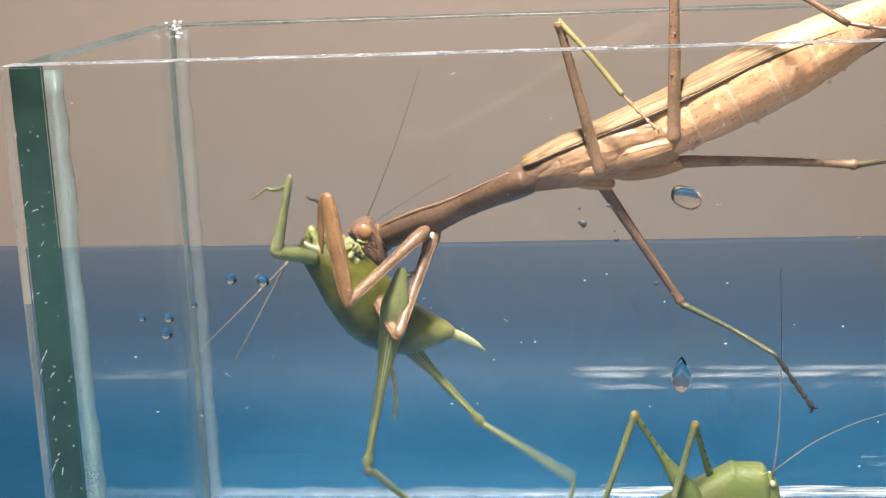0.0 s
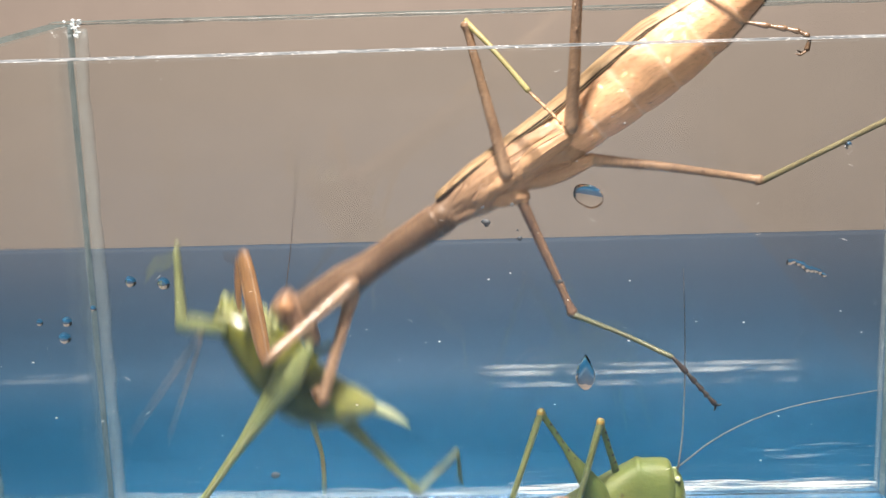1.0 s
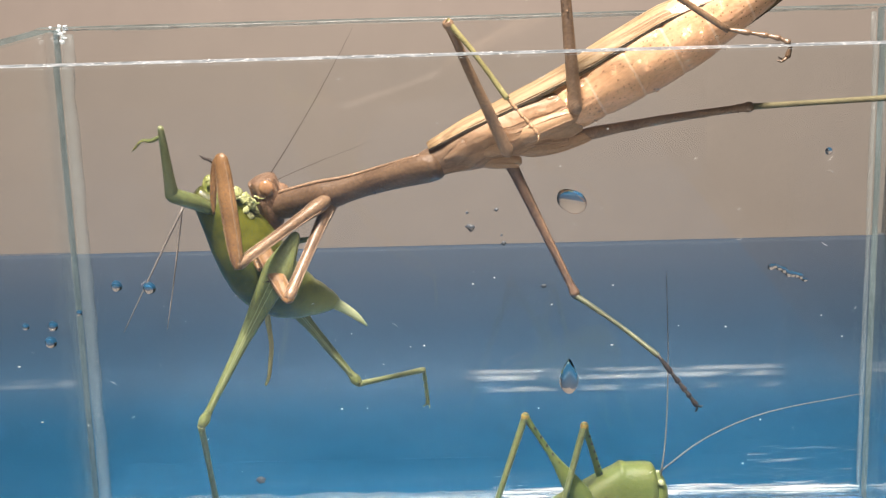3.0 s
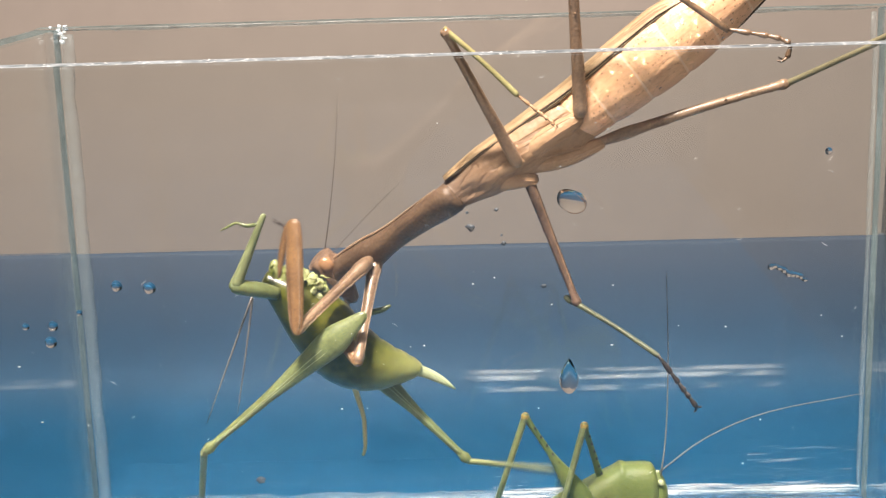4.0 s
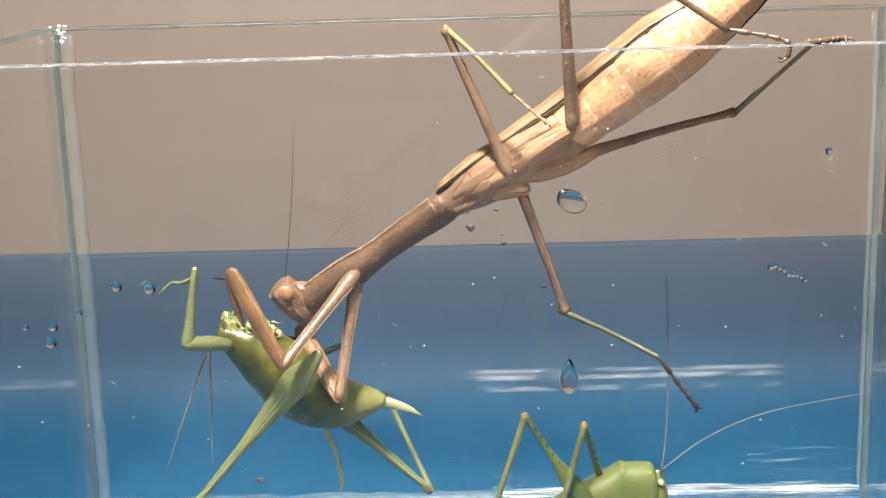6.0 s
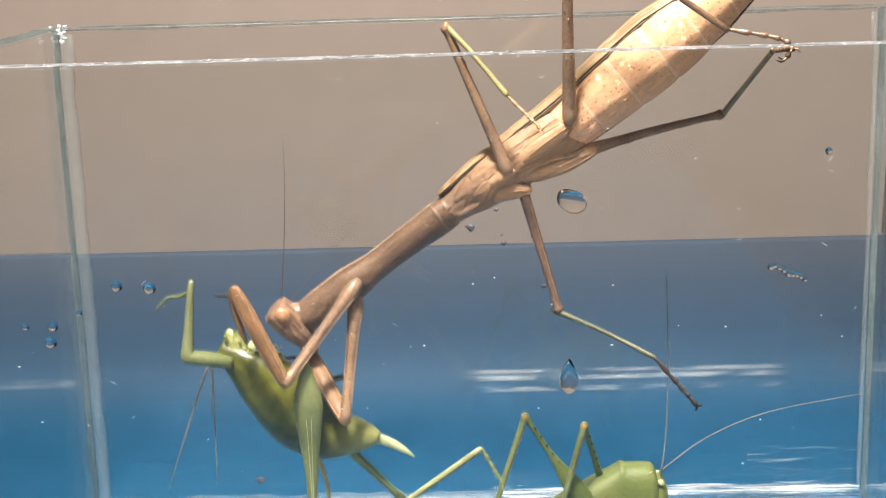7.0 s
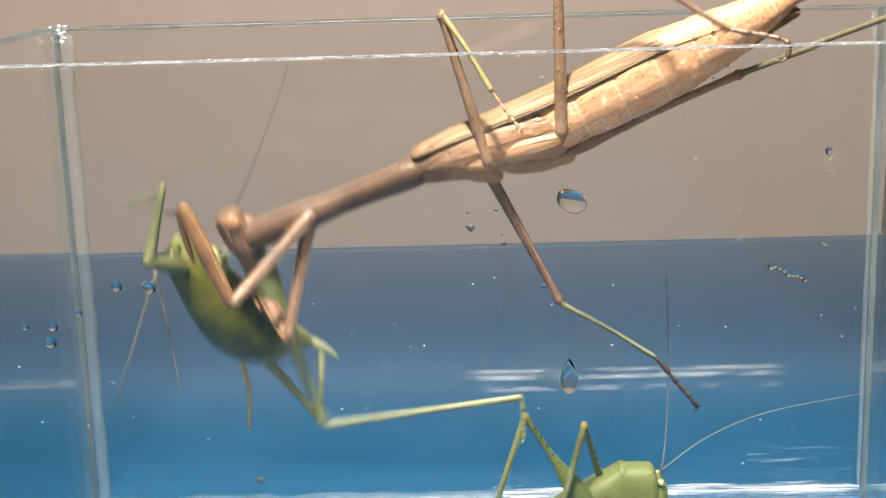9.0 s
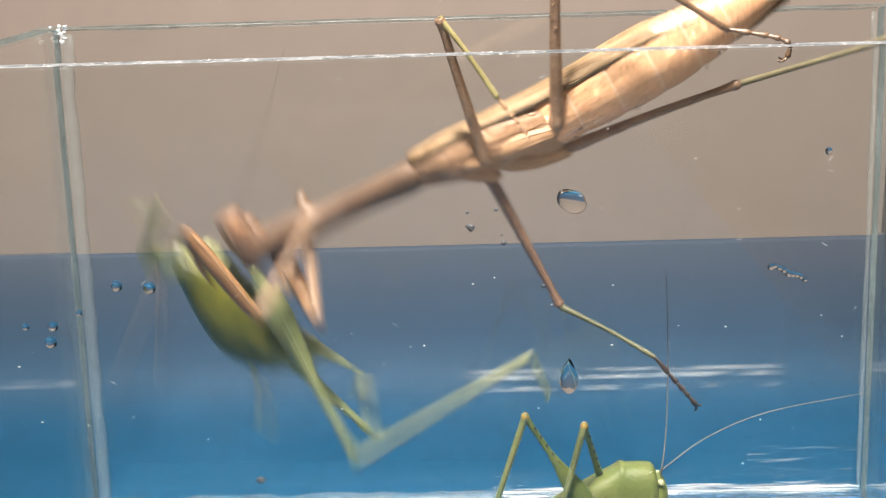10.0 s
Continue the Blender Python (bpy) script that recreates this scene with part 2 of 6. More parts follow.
whip_mat = material("katydid_antenna", (0.2, 0.17, 0.155), rough=0.5)
knee_mat = material("standing_knee", (0.36, 0.26, 0.06), (0.24, 0.13, 0.03), rough=0.4, grain=1500, blotch=300)
leaf_green = speckled(material("standing_body", (0.085, 0.122, 0.026), (0.13, 0.148, 0.038), rough=0.5, grain=2160, blotch=170, bump=0.35, coat=0.05, subsurface=0.1), (0.07, 0.05, 0.02), 330, 0.14, 0.7)


# ---- mesh helpers (millimetres) ----
def part(name, bm, mat, parent=None, label="", smooth=True, mats=(), melt=0.0):
    bmesh.ops.remove_doubles(bm, verts=bm.verts, dist=1e-6)
    bmesh.ops.recalc_face_normals(bm, faces=bm.faces)
    bmesh.ops.scale(bm, vec=(MM, MM, MM), verts=bm.verts)
    me = bpy.data.meshes.new(name)
    bm.to_mesh(me)
    bm.free()
    for m in (mat, *mats):
        me.materials.append(m)
    if smooth:
        me.polygons.foreach_set("use_smooth", [True] * len(me.polygons))
    ob = new(name, me)
    ob.parent = parent
    if melt:
        re = ob.modifiers.new("melt", "REMESH")
        re.mode, re.voxel_size, re.use_smooth_shade = "VOXEL", melt * MM, True
        sm = ob.modifiers.new("smooth", "SMOOTH")
        sm.factor, sm.iterations = 0.5, 5
    if label:
        ob["label"] = label
    return ob


def skin(bm, rings, caps=True):
    """Joins rings of as many points each into a closed skin."""
    vs = [[bm.verts.new(p) for p in r] for r in rings]
    for a, b in zip(vs, vs[1:]):
        for i in range(len(a)):
            j = (i + 1) % len(a)
            bm.faces.new((a[i], a[j], b[j], b[i]))
    if caps:
        bm.faces.new(vs[0])
        bm.faces.new(vs[-1])
    return bm


def spline(rows, steps):
    """Catmull-Rom through rows of numbers, steps points to a span."""
    rows = [np.array(r, float) for r in rows]
    rows = [2 * rows[0] - rows[1], *rows, 2 * rows[-1] - rows[-2]]
    out = []
    for a, b, c, d in zip(rows, rows[1:], rows[2:], rows[3:]):
        for k in range(steps):
            u = k / steps
            out.append(0.5 * (2 * b + (c - a) * u + (2 * a - 5 * b + 4 * c - d) * u * u + (3 * b - a - 3 * c + d) * u ** 3))
    out.append(rows[-2])
    return out


def loft(stations, n=20, steps=4, bm=None, power=1.0):
    """A body along x: stations of x, y centre, z centre, y radius, z radius."""
    bm = bm or bmesh.new()
    rings = []
    for x, cy, cz, ry, rz in spline(stations, steps):
        ring = []
        for i in range(n):
            a = 2 * math.pi * i / n
            c, s = math.cos(a), math.sin(a)
            c, s = math.copysign(abs(c) ** power, c), math.copysign(abs(s) ** power, s)
            ring.append((x, cy + max(ry, 0.02) * c, cz + max(rz, 0.02) * s))
        rings.append(ring)
    return skin(bm, rings)


def tube(points, n=8, steps=4, bm=None, flat=1.0):
    """A rod through points of x, y, z, radius; flat squeezes it along its second axis."""
    bm = bm or bmesh.new()
    rows = spline(points, steps) if len(points) > 2 else [np.array(p, float) for p in points]
    pts = [Vector(r[:3]) for r in rows]
    side = None
    rings = []
    for i, p in enumerate(pts):
        d = (pts[min(i + 1, len(pts) - 1)] - pts[max(i - 1, 0)]).normalized()
        if side is None:
            side = d.orthogonal() if abs(d.y) > 0.9 else Vector((0, 1, 0))
        side = (side - d * side.dot(d)).normalized()
        up = d.cross(side)
        r = max(rows[i][3], 0.01)
        rings.append([p + side * (math.cos(2 * math.pi * k / n) * r * flat) + up * (math.sin(2 * math.pi * k / n) * r) for k in range(n)])
    return skin(bm, rings)


def ball(centre, radii, bm=None, u=14, v=9, rough=0.0, seed=0):
    bm = bm or bmesh.new()
    got = bmesh.ops.create_uvsphere(bm, u_segments=u, v_segments=v, radius=1.0)["verts"]
    for w in got:
        p = w.co.copy()
        k = 1 + rough * noise.noise(p * 2.3 + Vector((seed, seed * 1.7, 0)))
        w.co = Vector(centre) + Vector((p.x * radii[0], p.y * radii[1], p.z * radii[2])) * k
    return bm


def box(lo, hi, bevel=0.0, bm=None):
    bm = bm or bmesh.new()
    got = bmesh.ops.create_cube(bm, size=1.0)["verts"]
    for w in got:
        w.co = Vector([lo[i] + (hi[i] - lo[i]) * (w.co[i] + 0.5) for i in range(3)])
    if bevel:
        es = [e for e in bm.edges if e.verts[0] in got]
        bmesh.ops.bevel(bm, geom=es, offset=bevel, segments=2, affect="EDGES")
    return bm


def thing(name, label, category, at=(0, 0, 0), group=""):
    ob = new(name)
    ob.location = Vector(at) * MM
    ob.empty_display_size = 0.005
    return tagged(ob, label, category, group)


# ---- setting ----
def setting():
    TRAY_R = 99
    # the blue tray in which the tank stands: a flat floor, a rounded fold and a low back wall
    tray = thing("blue_tray", "blue plastic tray with an added high slate side under the tank", "tray", (0, 0, -3.5))
    xs = (-420, -200, -60, 0, 50, 90, TRAY_R)
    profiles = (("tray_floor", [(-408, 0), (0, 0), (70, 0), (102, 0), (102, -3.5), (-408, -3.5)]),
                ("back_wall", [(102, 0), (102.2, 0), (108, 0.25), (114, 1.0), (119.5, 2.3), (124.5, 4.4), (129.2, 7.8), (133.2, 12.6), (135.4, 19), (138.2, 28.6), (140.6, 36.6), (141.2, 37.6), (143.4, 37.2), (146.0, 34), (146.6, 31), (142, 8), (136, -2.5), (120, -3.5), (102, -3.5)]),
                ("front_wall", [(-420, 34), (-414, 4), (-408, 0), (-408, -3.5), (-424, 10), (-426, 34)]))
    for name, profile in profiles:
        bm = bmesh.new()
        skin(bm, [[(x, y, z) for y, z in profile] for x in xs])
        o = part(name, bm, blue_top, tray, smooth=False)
        o.location.z = 0.0035
        for p in o.data.polygons:
            p.use_smooth = name == "back_wall" and abs(p.normal.x) < 0.5
    # an added high side, darkened against the lamp, with a rounded inner edge along the floor
    profile = [(TRAY_R - 9, 0.0), (TRAY_R - 5, 0.5), (TRAY_R - 2, 2.2), (TRAY_R - 0.6, 5.5), (TRAY_R + 0.2, 12), (TRAY_R + 1.5, 60), (TRAY_R + 3.5, 148), (TRAY_R + 5.0, 150), (TRAY_R + 7.0, 148), (TRAY_R + 5, 60), (TRAY_R + 4, 4), (TRAY_R + 2, -3.0), (TRAY_R - 9, -3.4)]
    o = part("side_wall", skin(bmesh.new(), [[(x, y, z) for x, z in profile] for y in (-424, -300, -150, 0, 60, 110, 147)]), navy_side, tray, "added raised side, slate-blue darkened against the lamp", smooth=False)
    o.location.z = 0.0036
    table = part("table_top", box((-700, -600, -34), (700, 146, -3.6), 3), table_wood, smooth=False)
    for x in (-650, 650):
        for y in (-550, 96):
            leg = part("leg", box((x - 26, y - 26, -759.8), (x + 26, y + 26, -34.2), 3), table_wood, table, smooth=False)
    tagged(table, "plain dark wooden table top under the blue tray", "table", kind="structure")
    wall = part("wall_north", box((-2500, 640, -760), (2500, 760, 1900)), wall_paint, smooth=False)
    tagged(wall, "plain beige painted wall behind the blue table", "wall", kind="structure")
    # unseen walls added around the tank to block low sky and dim the fill
    for name, lo, hi in (("wall_south", (-2500, -2620, -760), (2500, -2500, 1900)), ("wall_east", (2500, -2620, -760), (2620, 760, 1900)), ("wall_west", (-2620, -2620, -760), (-2500, 760, 1900))):
        tagged(part(name, box(lo, hi), dim_paint, smooth=False), "unseen dark grey wall, added to keep bounced light low", "wall", kind="structure")
    floor = part("floor", box((-2500, -2500, -800), (2500, 640, -760)), floor_mat, smooth=False)
    tagged(floor, "unseen dark grey floor below the table, kept dark to cut bounce", "floor", kind="structure")


def ribbon(x0, x1, rows, sag=0.3, seed=0, bm=None, n=48, thick=0.05):
    """A thin uneven sheet: rows of (y, z) across it, from its lower to its upper edge."""
    bm = bm or bmesh.new()
    rings = []
    for i in range(n + 1):
        u = i / n
        x = x0 + (x1 - x0) * u
        k = 1 - 0.75 * max(0, abs(u - 0.5) * 2 - 0.9) * 10
        mid = sum(z for _, z in rows) / len(rows)
        front, back = [], []
        for j, (y, z) in enumerate(rows):
            z = mid + (z - mid) * max(0.15, k) + sag * noise.noise(Vector((x * 0.11, j * 0.7, seed)))
            front.append((x, y - thick, z))
            back.append((x, y, z))
        rings.append(front + back[::-1])
    return skin(bm, rings)


def painted_gleam(name, lines, half):
    """A see-through sheet with soft bands of painted reflection: lines of (height, half width, cover) in millimetres,
    fading out at half its length.
    """
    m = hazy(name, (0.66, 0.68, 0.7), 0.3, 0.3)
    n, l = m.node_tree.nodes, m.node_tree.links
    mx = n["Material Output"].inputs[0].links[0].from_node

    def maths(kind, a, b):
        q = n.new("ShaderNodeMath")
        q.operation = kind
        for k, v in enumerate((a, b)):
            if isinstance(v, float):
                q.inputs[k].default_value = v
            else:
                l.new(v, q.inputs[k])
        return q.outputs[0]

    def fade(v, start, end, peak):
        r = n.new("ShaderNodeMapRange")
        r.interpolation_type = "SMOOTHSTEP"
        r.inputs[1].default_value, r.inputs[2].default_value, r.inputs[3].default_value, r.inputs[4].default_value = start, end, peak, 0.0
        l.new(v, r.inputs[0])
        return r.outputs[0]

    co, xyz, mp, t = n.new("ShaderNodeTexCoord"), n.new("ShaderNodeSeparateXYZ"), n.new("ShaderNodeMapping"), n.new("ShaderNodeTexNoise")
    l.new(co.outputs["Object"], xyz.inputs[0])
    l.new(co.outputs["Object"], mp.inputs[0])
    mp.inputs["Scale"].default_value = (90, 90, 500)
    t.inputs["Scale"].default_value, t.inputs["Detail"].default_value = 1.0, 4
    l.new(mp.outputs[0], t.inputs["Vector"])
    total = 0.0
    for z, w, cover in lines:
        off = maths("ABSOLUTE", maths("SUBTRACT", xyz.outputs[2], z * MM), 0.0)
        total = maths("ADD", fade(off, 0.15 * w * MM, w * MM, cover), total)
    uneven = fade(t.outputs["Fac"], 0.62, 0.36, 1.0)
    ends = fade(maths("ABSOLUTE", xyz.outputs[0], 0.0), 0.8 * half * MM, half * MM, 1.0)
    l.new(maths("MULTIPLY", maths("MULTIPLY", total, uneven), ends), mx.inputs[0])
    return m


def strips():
    # sheets added on the tray's fold, their pale bands painting a reflection
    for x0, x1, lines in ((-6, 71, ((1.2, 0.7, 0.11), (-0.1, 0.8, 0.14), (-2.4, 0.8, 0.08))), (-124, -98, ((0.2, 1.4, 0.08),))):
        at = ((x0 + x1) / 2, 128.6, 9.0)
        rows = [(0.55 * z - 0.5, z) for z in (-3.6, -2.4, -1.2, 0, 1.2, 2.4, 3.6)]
        o = part("painted_streaks", ribbon(x0 - at[0], x1 - at[0], rows, 0.25, x0, None, 40, 0.02), painted_gleam("painted_gleam", lines, (x1 - x0) / 2))
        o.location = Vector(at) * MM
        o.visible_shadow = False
        tagged(o, "added clear sheet with painted reflection streaks on the tray", "film strip", "film strips")


# ---- the tank ----
def pane(name, lo, hi, tank, edges):
    """A sheet of glass; edges names the material of each cut side by its axis and sign."""
    bm = box(lo, hi, 0.25)
    o = part(name, bm, pane_glass, tank, smooth=False, mats=[m for _, m in edges])
    for p in o.data.polygons:
        for k, (d, _) in enumerate(edges):
            if p.normal.dot(Vector(d)) > 0.6:
                p.material_index = k + 1
    o.visible_shadow = False
    return o


def seam(name, x, y, sx, sy, z0, z1, r, tank, seed, mat=None):
    """A fillet of sealant in an upright corner, uneven along its length."""
    rnd = random.Random(seed)
    bm = bmesh.new()
    rings = []
    for i in range(25):
        z = z0 + (z1 - z0) * i / 24
        k = r * rnd.uniform(0.88, 1.1)
        ring = [(x, y, z)]
        for j in range(6):
            a = math.pi / 2 * j / 5
            ring.append((x + sx * k * (1 - math.sin(a) * 0.72), y + sy * k * (1 - math.cos(a) * 0.72), z))
        rings.append(ring)
    skin(bm, rings)
    o = part(name, bm, mat or corner_silicone, tank, "cloudy clear sealant seam")
    o.visible_shadow = False


def flat_seam(x0, x1, y, sy, z, r, tank, seed):
    rnd = random.Random(seed)
    bm = bmesh.new()
    rings = []
    for i in range(61):
        x = x0 + (x1 - x0) * i / 60
        k = r * (1 + 0.35 * noise.noise(Vector((x * 0.12, seed, 0))) + rnd.uniform(-0.12, 0.12))
        ring = [(x, y, z)]
        for j in range(6):
            a = math.pi / 2 * j / 5
            ring.append((x, y + sy * k * (1 - math.sin(a) * 0.7), z + k * (1 - math.cos(a) * 0.7)))
        rings.append(ring)
    skin(bm, rings)
    o = part("bottom_seam", bm, silicone, tank, "wavy cloudy sealant along the tank's floor")
    o.visible_shadow = False


def tank():
    t = thing("glass_tank", "small clear glass tank with cut green edges in a blue tray", "tank", ((XL + XR) / 2, YB / 2, 0))
    shift = -Vector(((XL + XR) / 2, YB / 2, 0)) * MM
    up, out_l, out_r, front, back = (0, 0, 1), (-1, 0, 0), (1, 0, 0), (0, -1, 0), (0, 1, 0)
    g = 0.15
    pane("front_pane", (XL, 0, 0.3), (XR, GLASS, RIM), t, [(up, ground_edge), (out_l, frosted_edge), (out_r, frosted_edge)])
    pane("back_pane", (XL, YB - GLASS, 0.3), (XR, YB, RIM), t, [(up, dull_edge), (out_l, frosted_edge), (out_r, frosted_edge)])
    pane("side_pane", (XL + 0.15, GLASS + g, 0.3), (XL + GLASS, YB - GLASS - g, RIM - 0.15), t, [(up, worn_edge), (front, cut_edge), (back, grey_edge)])
    pane("side_pane", (XR - GLASS, GLASS + g, 0.3), (XR - 0.15, YB - GLASS - g, RIM - 0.15), t, [(up, worn_edge), (front, cut_edge), (back, grey_edge)])
    pane("floor_pane", (XL + GLASS + g, GLASS + g, 0.6), (XR - GLASS - g, YB - GLASS - g, FLOOR), t, [])
    i, b = GLASS + g, YB - GLASS - g
    seam("corner_seam", XL + i, b, 1, -1, FLOOR + 0.1, RIM - 1, 2.6, t, 3)
    seam("corner_seam", XR - i, b, -1, -1, FLOOR + 0.1, RIM - 1, 1.0, t, 4)
    seam("corner_seam", XL + i, i, 1, 1, FLOOR + 0.1, RIM - 1, 2.6, t, 5, front_silicone)
    seam("corner_seam", XR - i, i, -1, 1, FLOOR + 0.1, RIM - 1, 1.6, t, 6)
    flat_seam(XL + i + 2, XR - i - 2, b, -1, FLOOR + 0.05, 1.7, t, 7)
    flat_seam(XL + i + 2, XR - i - 2, i, 1, FLOOR + 0.05, 2.0, t, 8)
    # ribbon added below the back rim; it also paints the dark refracted there
    bm = bmesh.new()
    y = YB - GLASS - 0.03
    ribbon(XL + i, XR - i, [(y, RIM - 0.6), (y, RIM - 0.4), (y, RIM - 0.25), (y, RIM - 0.05)], 0.25, 4, bm, 240, 0.02)
    part("chipped_edge", bm, chip_edge, t, "dull chipped upper edge with refracted dark painted in")
    bm = bmesh.new()
    rnd = random.Random(17)
    for k in range(14):
        ball((XL + 4.2 + rnd.uniform(-0.8, 2.2), YB - 6 + rnd.uniform(-0.4, 0.4), RIM + 0.6 - abs(rnd.gauss(0, 1.1))), [rnd.uniform(0.15, 0.55) for _ in range(3)], bm, u=8, v=5, rough=0.6, seed=k)
    part("sealant_blob", bm, wet_film, t, "pale crumbly blob of sealant at the corner")
    for o in t.children:
        o.location += shift


def drops():
    """Water on the outer face of the front pane."""
    def drop(name, x, z, rx, rz, depth, label, lean=0.0, tail=0.0, seed=0):
        # a low dome that sags: flat behind, its crown below the middle
        bm = bmesh.new()
        rings = []
        for q in (0.02, 0.15, 0.3, 0.45, 0.6, 0.72, 0.83, 0.92, 1.0):
            ring = []
            for i in range(28):
                a = 2 * math.pi * i / 28
                k = q * (1 + 0.12 * noise.noise(Vector((math.cos(a), math.sin(a), seed * 1.7))))
                px, pz = rx * k * math.cos(a), rz * k * math.sin(a) - 0.42 * rz * (1 - q * q)
                px *= 1 - tail * (max(0, pz / rz + 0.7) / 1.7) ** 2
                ring.append((px + pz * lean, -depth * (1 - q * q), pz))
            rings.append(ring)
        rings.append([(px, 0.015, pz) for px, _, pz in rings[-1]])
        skin(bm, rings)
        o = part(name, bm, water)
        o.location = Vector((x, -0.02, z)) * MM
        o.visible_shadow = False
        tagged(o, label, "water drop", "drops on the front glass")
    small = "small round water drop clinging to the tank's glass"
    drop("water_drop", 12.4, 75.8, 1.95, 1.75, 0.17, "broad flat water drop clinging to the tank's glass", -0.35, 0.0, 1)
    drop("water_drop", 11.9, 51.2, 1.45, 2.6, 0.14, "long teardrop of water running down the tank's glass", 0.0, 0.75, 2)
    bm = bmesh.new()
    rnd = random.Random(14)
    for k in range(9):
        u = k / 8 - 0.5
        ball((4.6 * u, 0, -1.9 * u + rnd.uniform(-0.25, 0.25)), (rnd.uniform(0.35, 0.6), 0.22, rnd.uniform(0.28, 0.6)), bm, u=12, v=8, rough=0.25, seed=k)
    o = part("water_smear", bm, water, melt=0.1)
    o.location = Vector((41.6, -0.05, 65.3)) * MM
    o.visible_shadow = False
    tagged(o, "ragged slanting smear of water on the tank's glass", "water smear")
    for k, (x, z, r) in enumerate(((-49.8, 65.5, 0.78), (-45.3, 65.1, 0.85), (-59.6, 57.7, 0.85), (-59.1, 60.0, 0.72), (-62.9, 60.0, 0.5), (-55.3, 61.8, 0.42), (46.5, 81.7, 0.5))):
        drop("water_drop", x, z, r, r, r * 0.75, small, 0, 0, k + 5)
    dark = "dark flake of dirt stuck to the tank's glass"
    for k, (x, z, r) in enumerate(((-1.1, 72.5, 0.75), (-1.6, 74.6, 0.3), (2.3, 74.9, 0.35), (3.0, 71.4, 0.22), (3.3, 70.2, 0.4), (8.6, 64.1, 0.45))):
        chip = random.Random(60 + k)
        rim = [(r * chip.uniform(0.45, 1.25) * math.cos(a), r * chip.uniform(0.35, 0.95) * math.sin(a)) for a in (0, 0.7, 1.3, 2.1, 2.9, 3.6, 4.3, 5.0, 5.7)]
        bm = skin(bmesh.new(), [[(x1, y1, z1) for x1, z1 in rim] for y1 in (-0.06, 0.02)])
        o = part("dirt_flake", bm, grime)
        o.location = Vector((x, -0.05, z)) * MM
        tagged(o, dark, "dirt flake", "flakes on the front glass")
    rnd = random.Random(11)
    bm = bmesh.new()
    for k in range(100):
        x, z, r = rnd.uniform(-74, 72), rnd.uniform(9, 93), rnd.choice((0.04, 0.06, 0.08, 0.12))
        ball((x, -0.03, z), (r * rnd.uniform(0.7, 2.2), 0.02, r), bm, u=6, v=4)
    for k in range(40):
        x, z, a, w = rnd.uniform(-76, 73), rnd.uniform(8, 93), rnd.uniform(-0.6, 0.9), rnd.uniform(0.12, 0.55)
        if k > 29:
            x, z = rnd.gauss(44, 8), rnd.gauss(80, 8)
        c, d = math.cos(a) * w, math.sin(a) * w
        tube([(x - c, -0.02, z - d, 0.012), (x, -0.03, z + rnd.uniform(-0.15, 0.15), 0.02), (x + c, -0.02, z + d, 0.012)], n=4, steps=2, bm=bm)
    for k in range(26):
        x, z, a, w = -79 + abs(rnd.gauss(0, 1.2)), rnd.uniform(8, 92), rnd.uniform(0.2, 1.4), rnd.uniform(0.3, 1.6)
        tube([(x, -0.03, z, 0.02), (x + w * math.cos(a), -0.03, z + w * math.sin(a), 0.04)], n=4, bm=bm)
    tagged(part("dust", bm, dust_mat), "fine pale dust specks and scratches on the tank's front glass", "dust", kind="stuff")


def puddle():
    """Wet smears, and sealant strands with their reflection painted pale, low on the inside of the tank's back glass.
    """
    y = YB - GLASS - 0.3
    for k, (x0, x1, z0, z1, mat, sag) in enumerate(((50, 71, 8.2, 13.6, wisp_film, 0.8), (1.5, 9, 4.6, 8.4, wisp_film, 0.6), (2, 71.4, FLOOR + 0.1, 6.0, strand_gleam_film, 0.3), (55, 71.6, 5.0, 8.2, wisp_film, 0.5), (-74, 1, FLOOR + 0.1, 4.8, wisp_film, 0.3))):
        at = ((x0 + x1) / 2, y - 0.25 * k, (z0 + z1) / 2)
        rows = [(0, z0 + (z1 - z0) * j / 4 - at[2]) for j in range(5)]
        o = part("wet_smear", ribbon(x0 - at[0], x1 - at[0], rows, sag, k + 3), mat)
        o.location = Vector(at) * MM
        o.visible_shadow = False
        tagged(o, "wet smear and painted shine on the inside of the tank's back glass", "smear", "wet smears")


setting()
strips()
tank()
drops()
puddle()


# ---- poses of jointed parts ----
def aim(a, b, hint):
    """The pose at a whose x axis points at b and whose z axis leans to hint. Millimetres in."""
    x = (Vector(b) - Vector(a)).normalized()
    z = Vector(hint)
    z = (z - x * z.dot(x)).normalized()
    m = Matrix((x, z.cross(x), z)).transposed().to_4x4()
    m.translation = Vector(a) * MM
    return m


# camera position from which the sight lines start
CAMERA_EYE = Vector((0, -185, 113.8))


def slide(b, y):
    """The point at depth y on the camera's sight line through b, where it looks unmoved."""
    b = Vector(b)
    return CAMERA_EYE + (b - CAMERA_EYE) * ((y - CAMERA_EYE.y) / (b.y - CAMERA_EYE.y))


def reach(a, b, length, side=1.0, lo=7.0, hi=50.0):
    """Slides b along the camera's sight line until it lies at that length from a, as nearly as it can."""
    a = Vector(a)
    end = hi if side > 0 else lo
    tries = [slide(b, a.y + (end - a.y) * k / 60) for k in range(61)]
    return min(tries, key=lambda c: abs((c - a).length - length))


def limb_to(a, b, length, hint):
    """The pose of a limb of that length which comes from a and ends at b."""
    m = aim(a, b, hint)
    m.translation = (Vector(b) - (Vector(b) - Vector(a)).normalized() * length) * MM
    return m


def spot(m, p):
    """A point of a posed part, in millimetres of the place."""
    return (m @ (Vector(p) * MM)) / MM


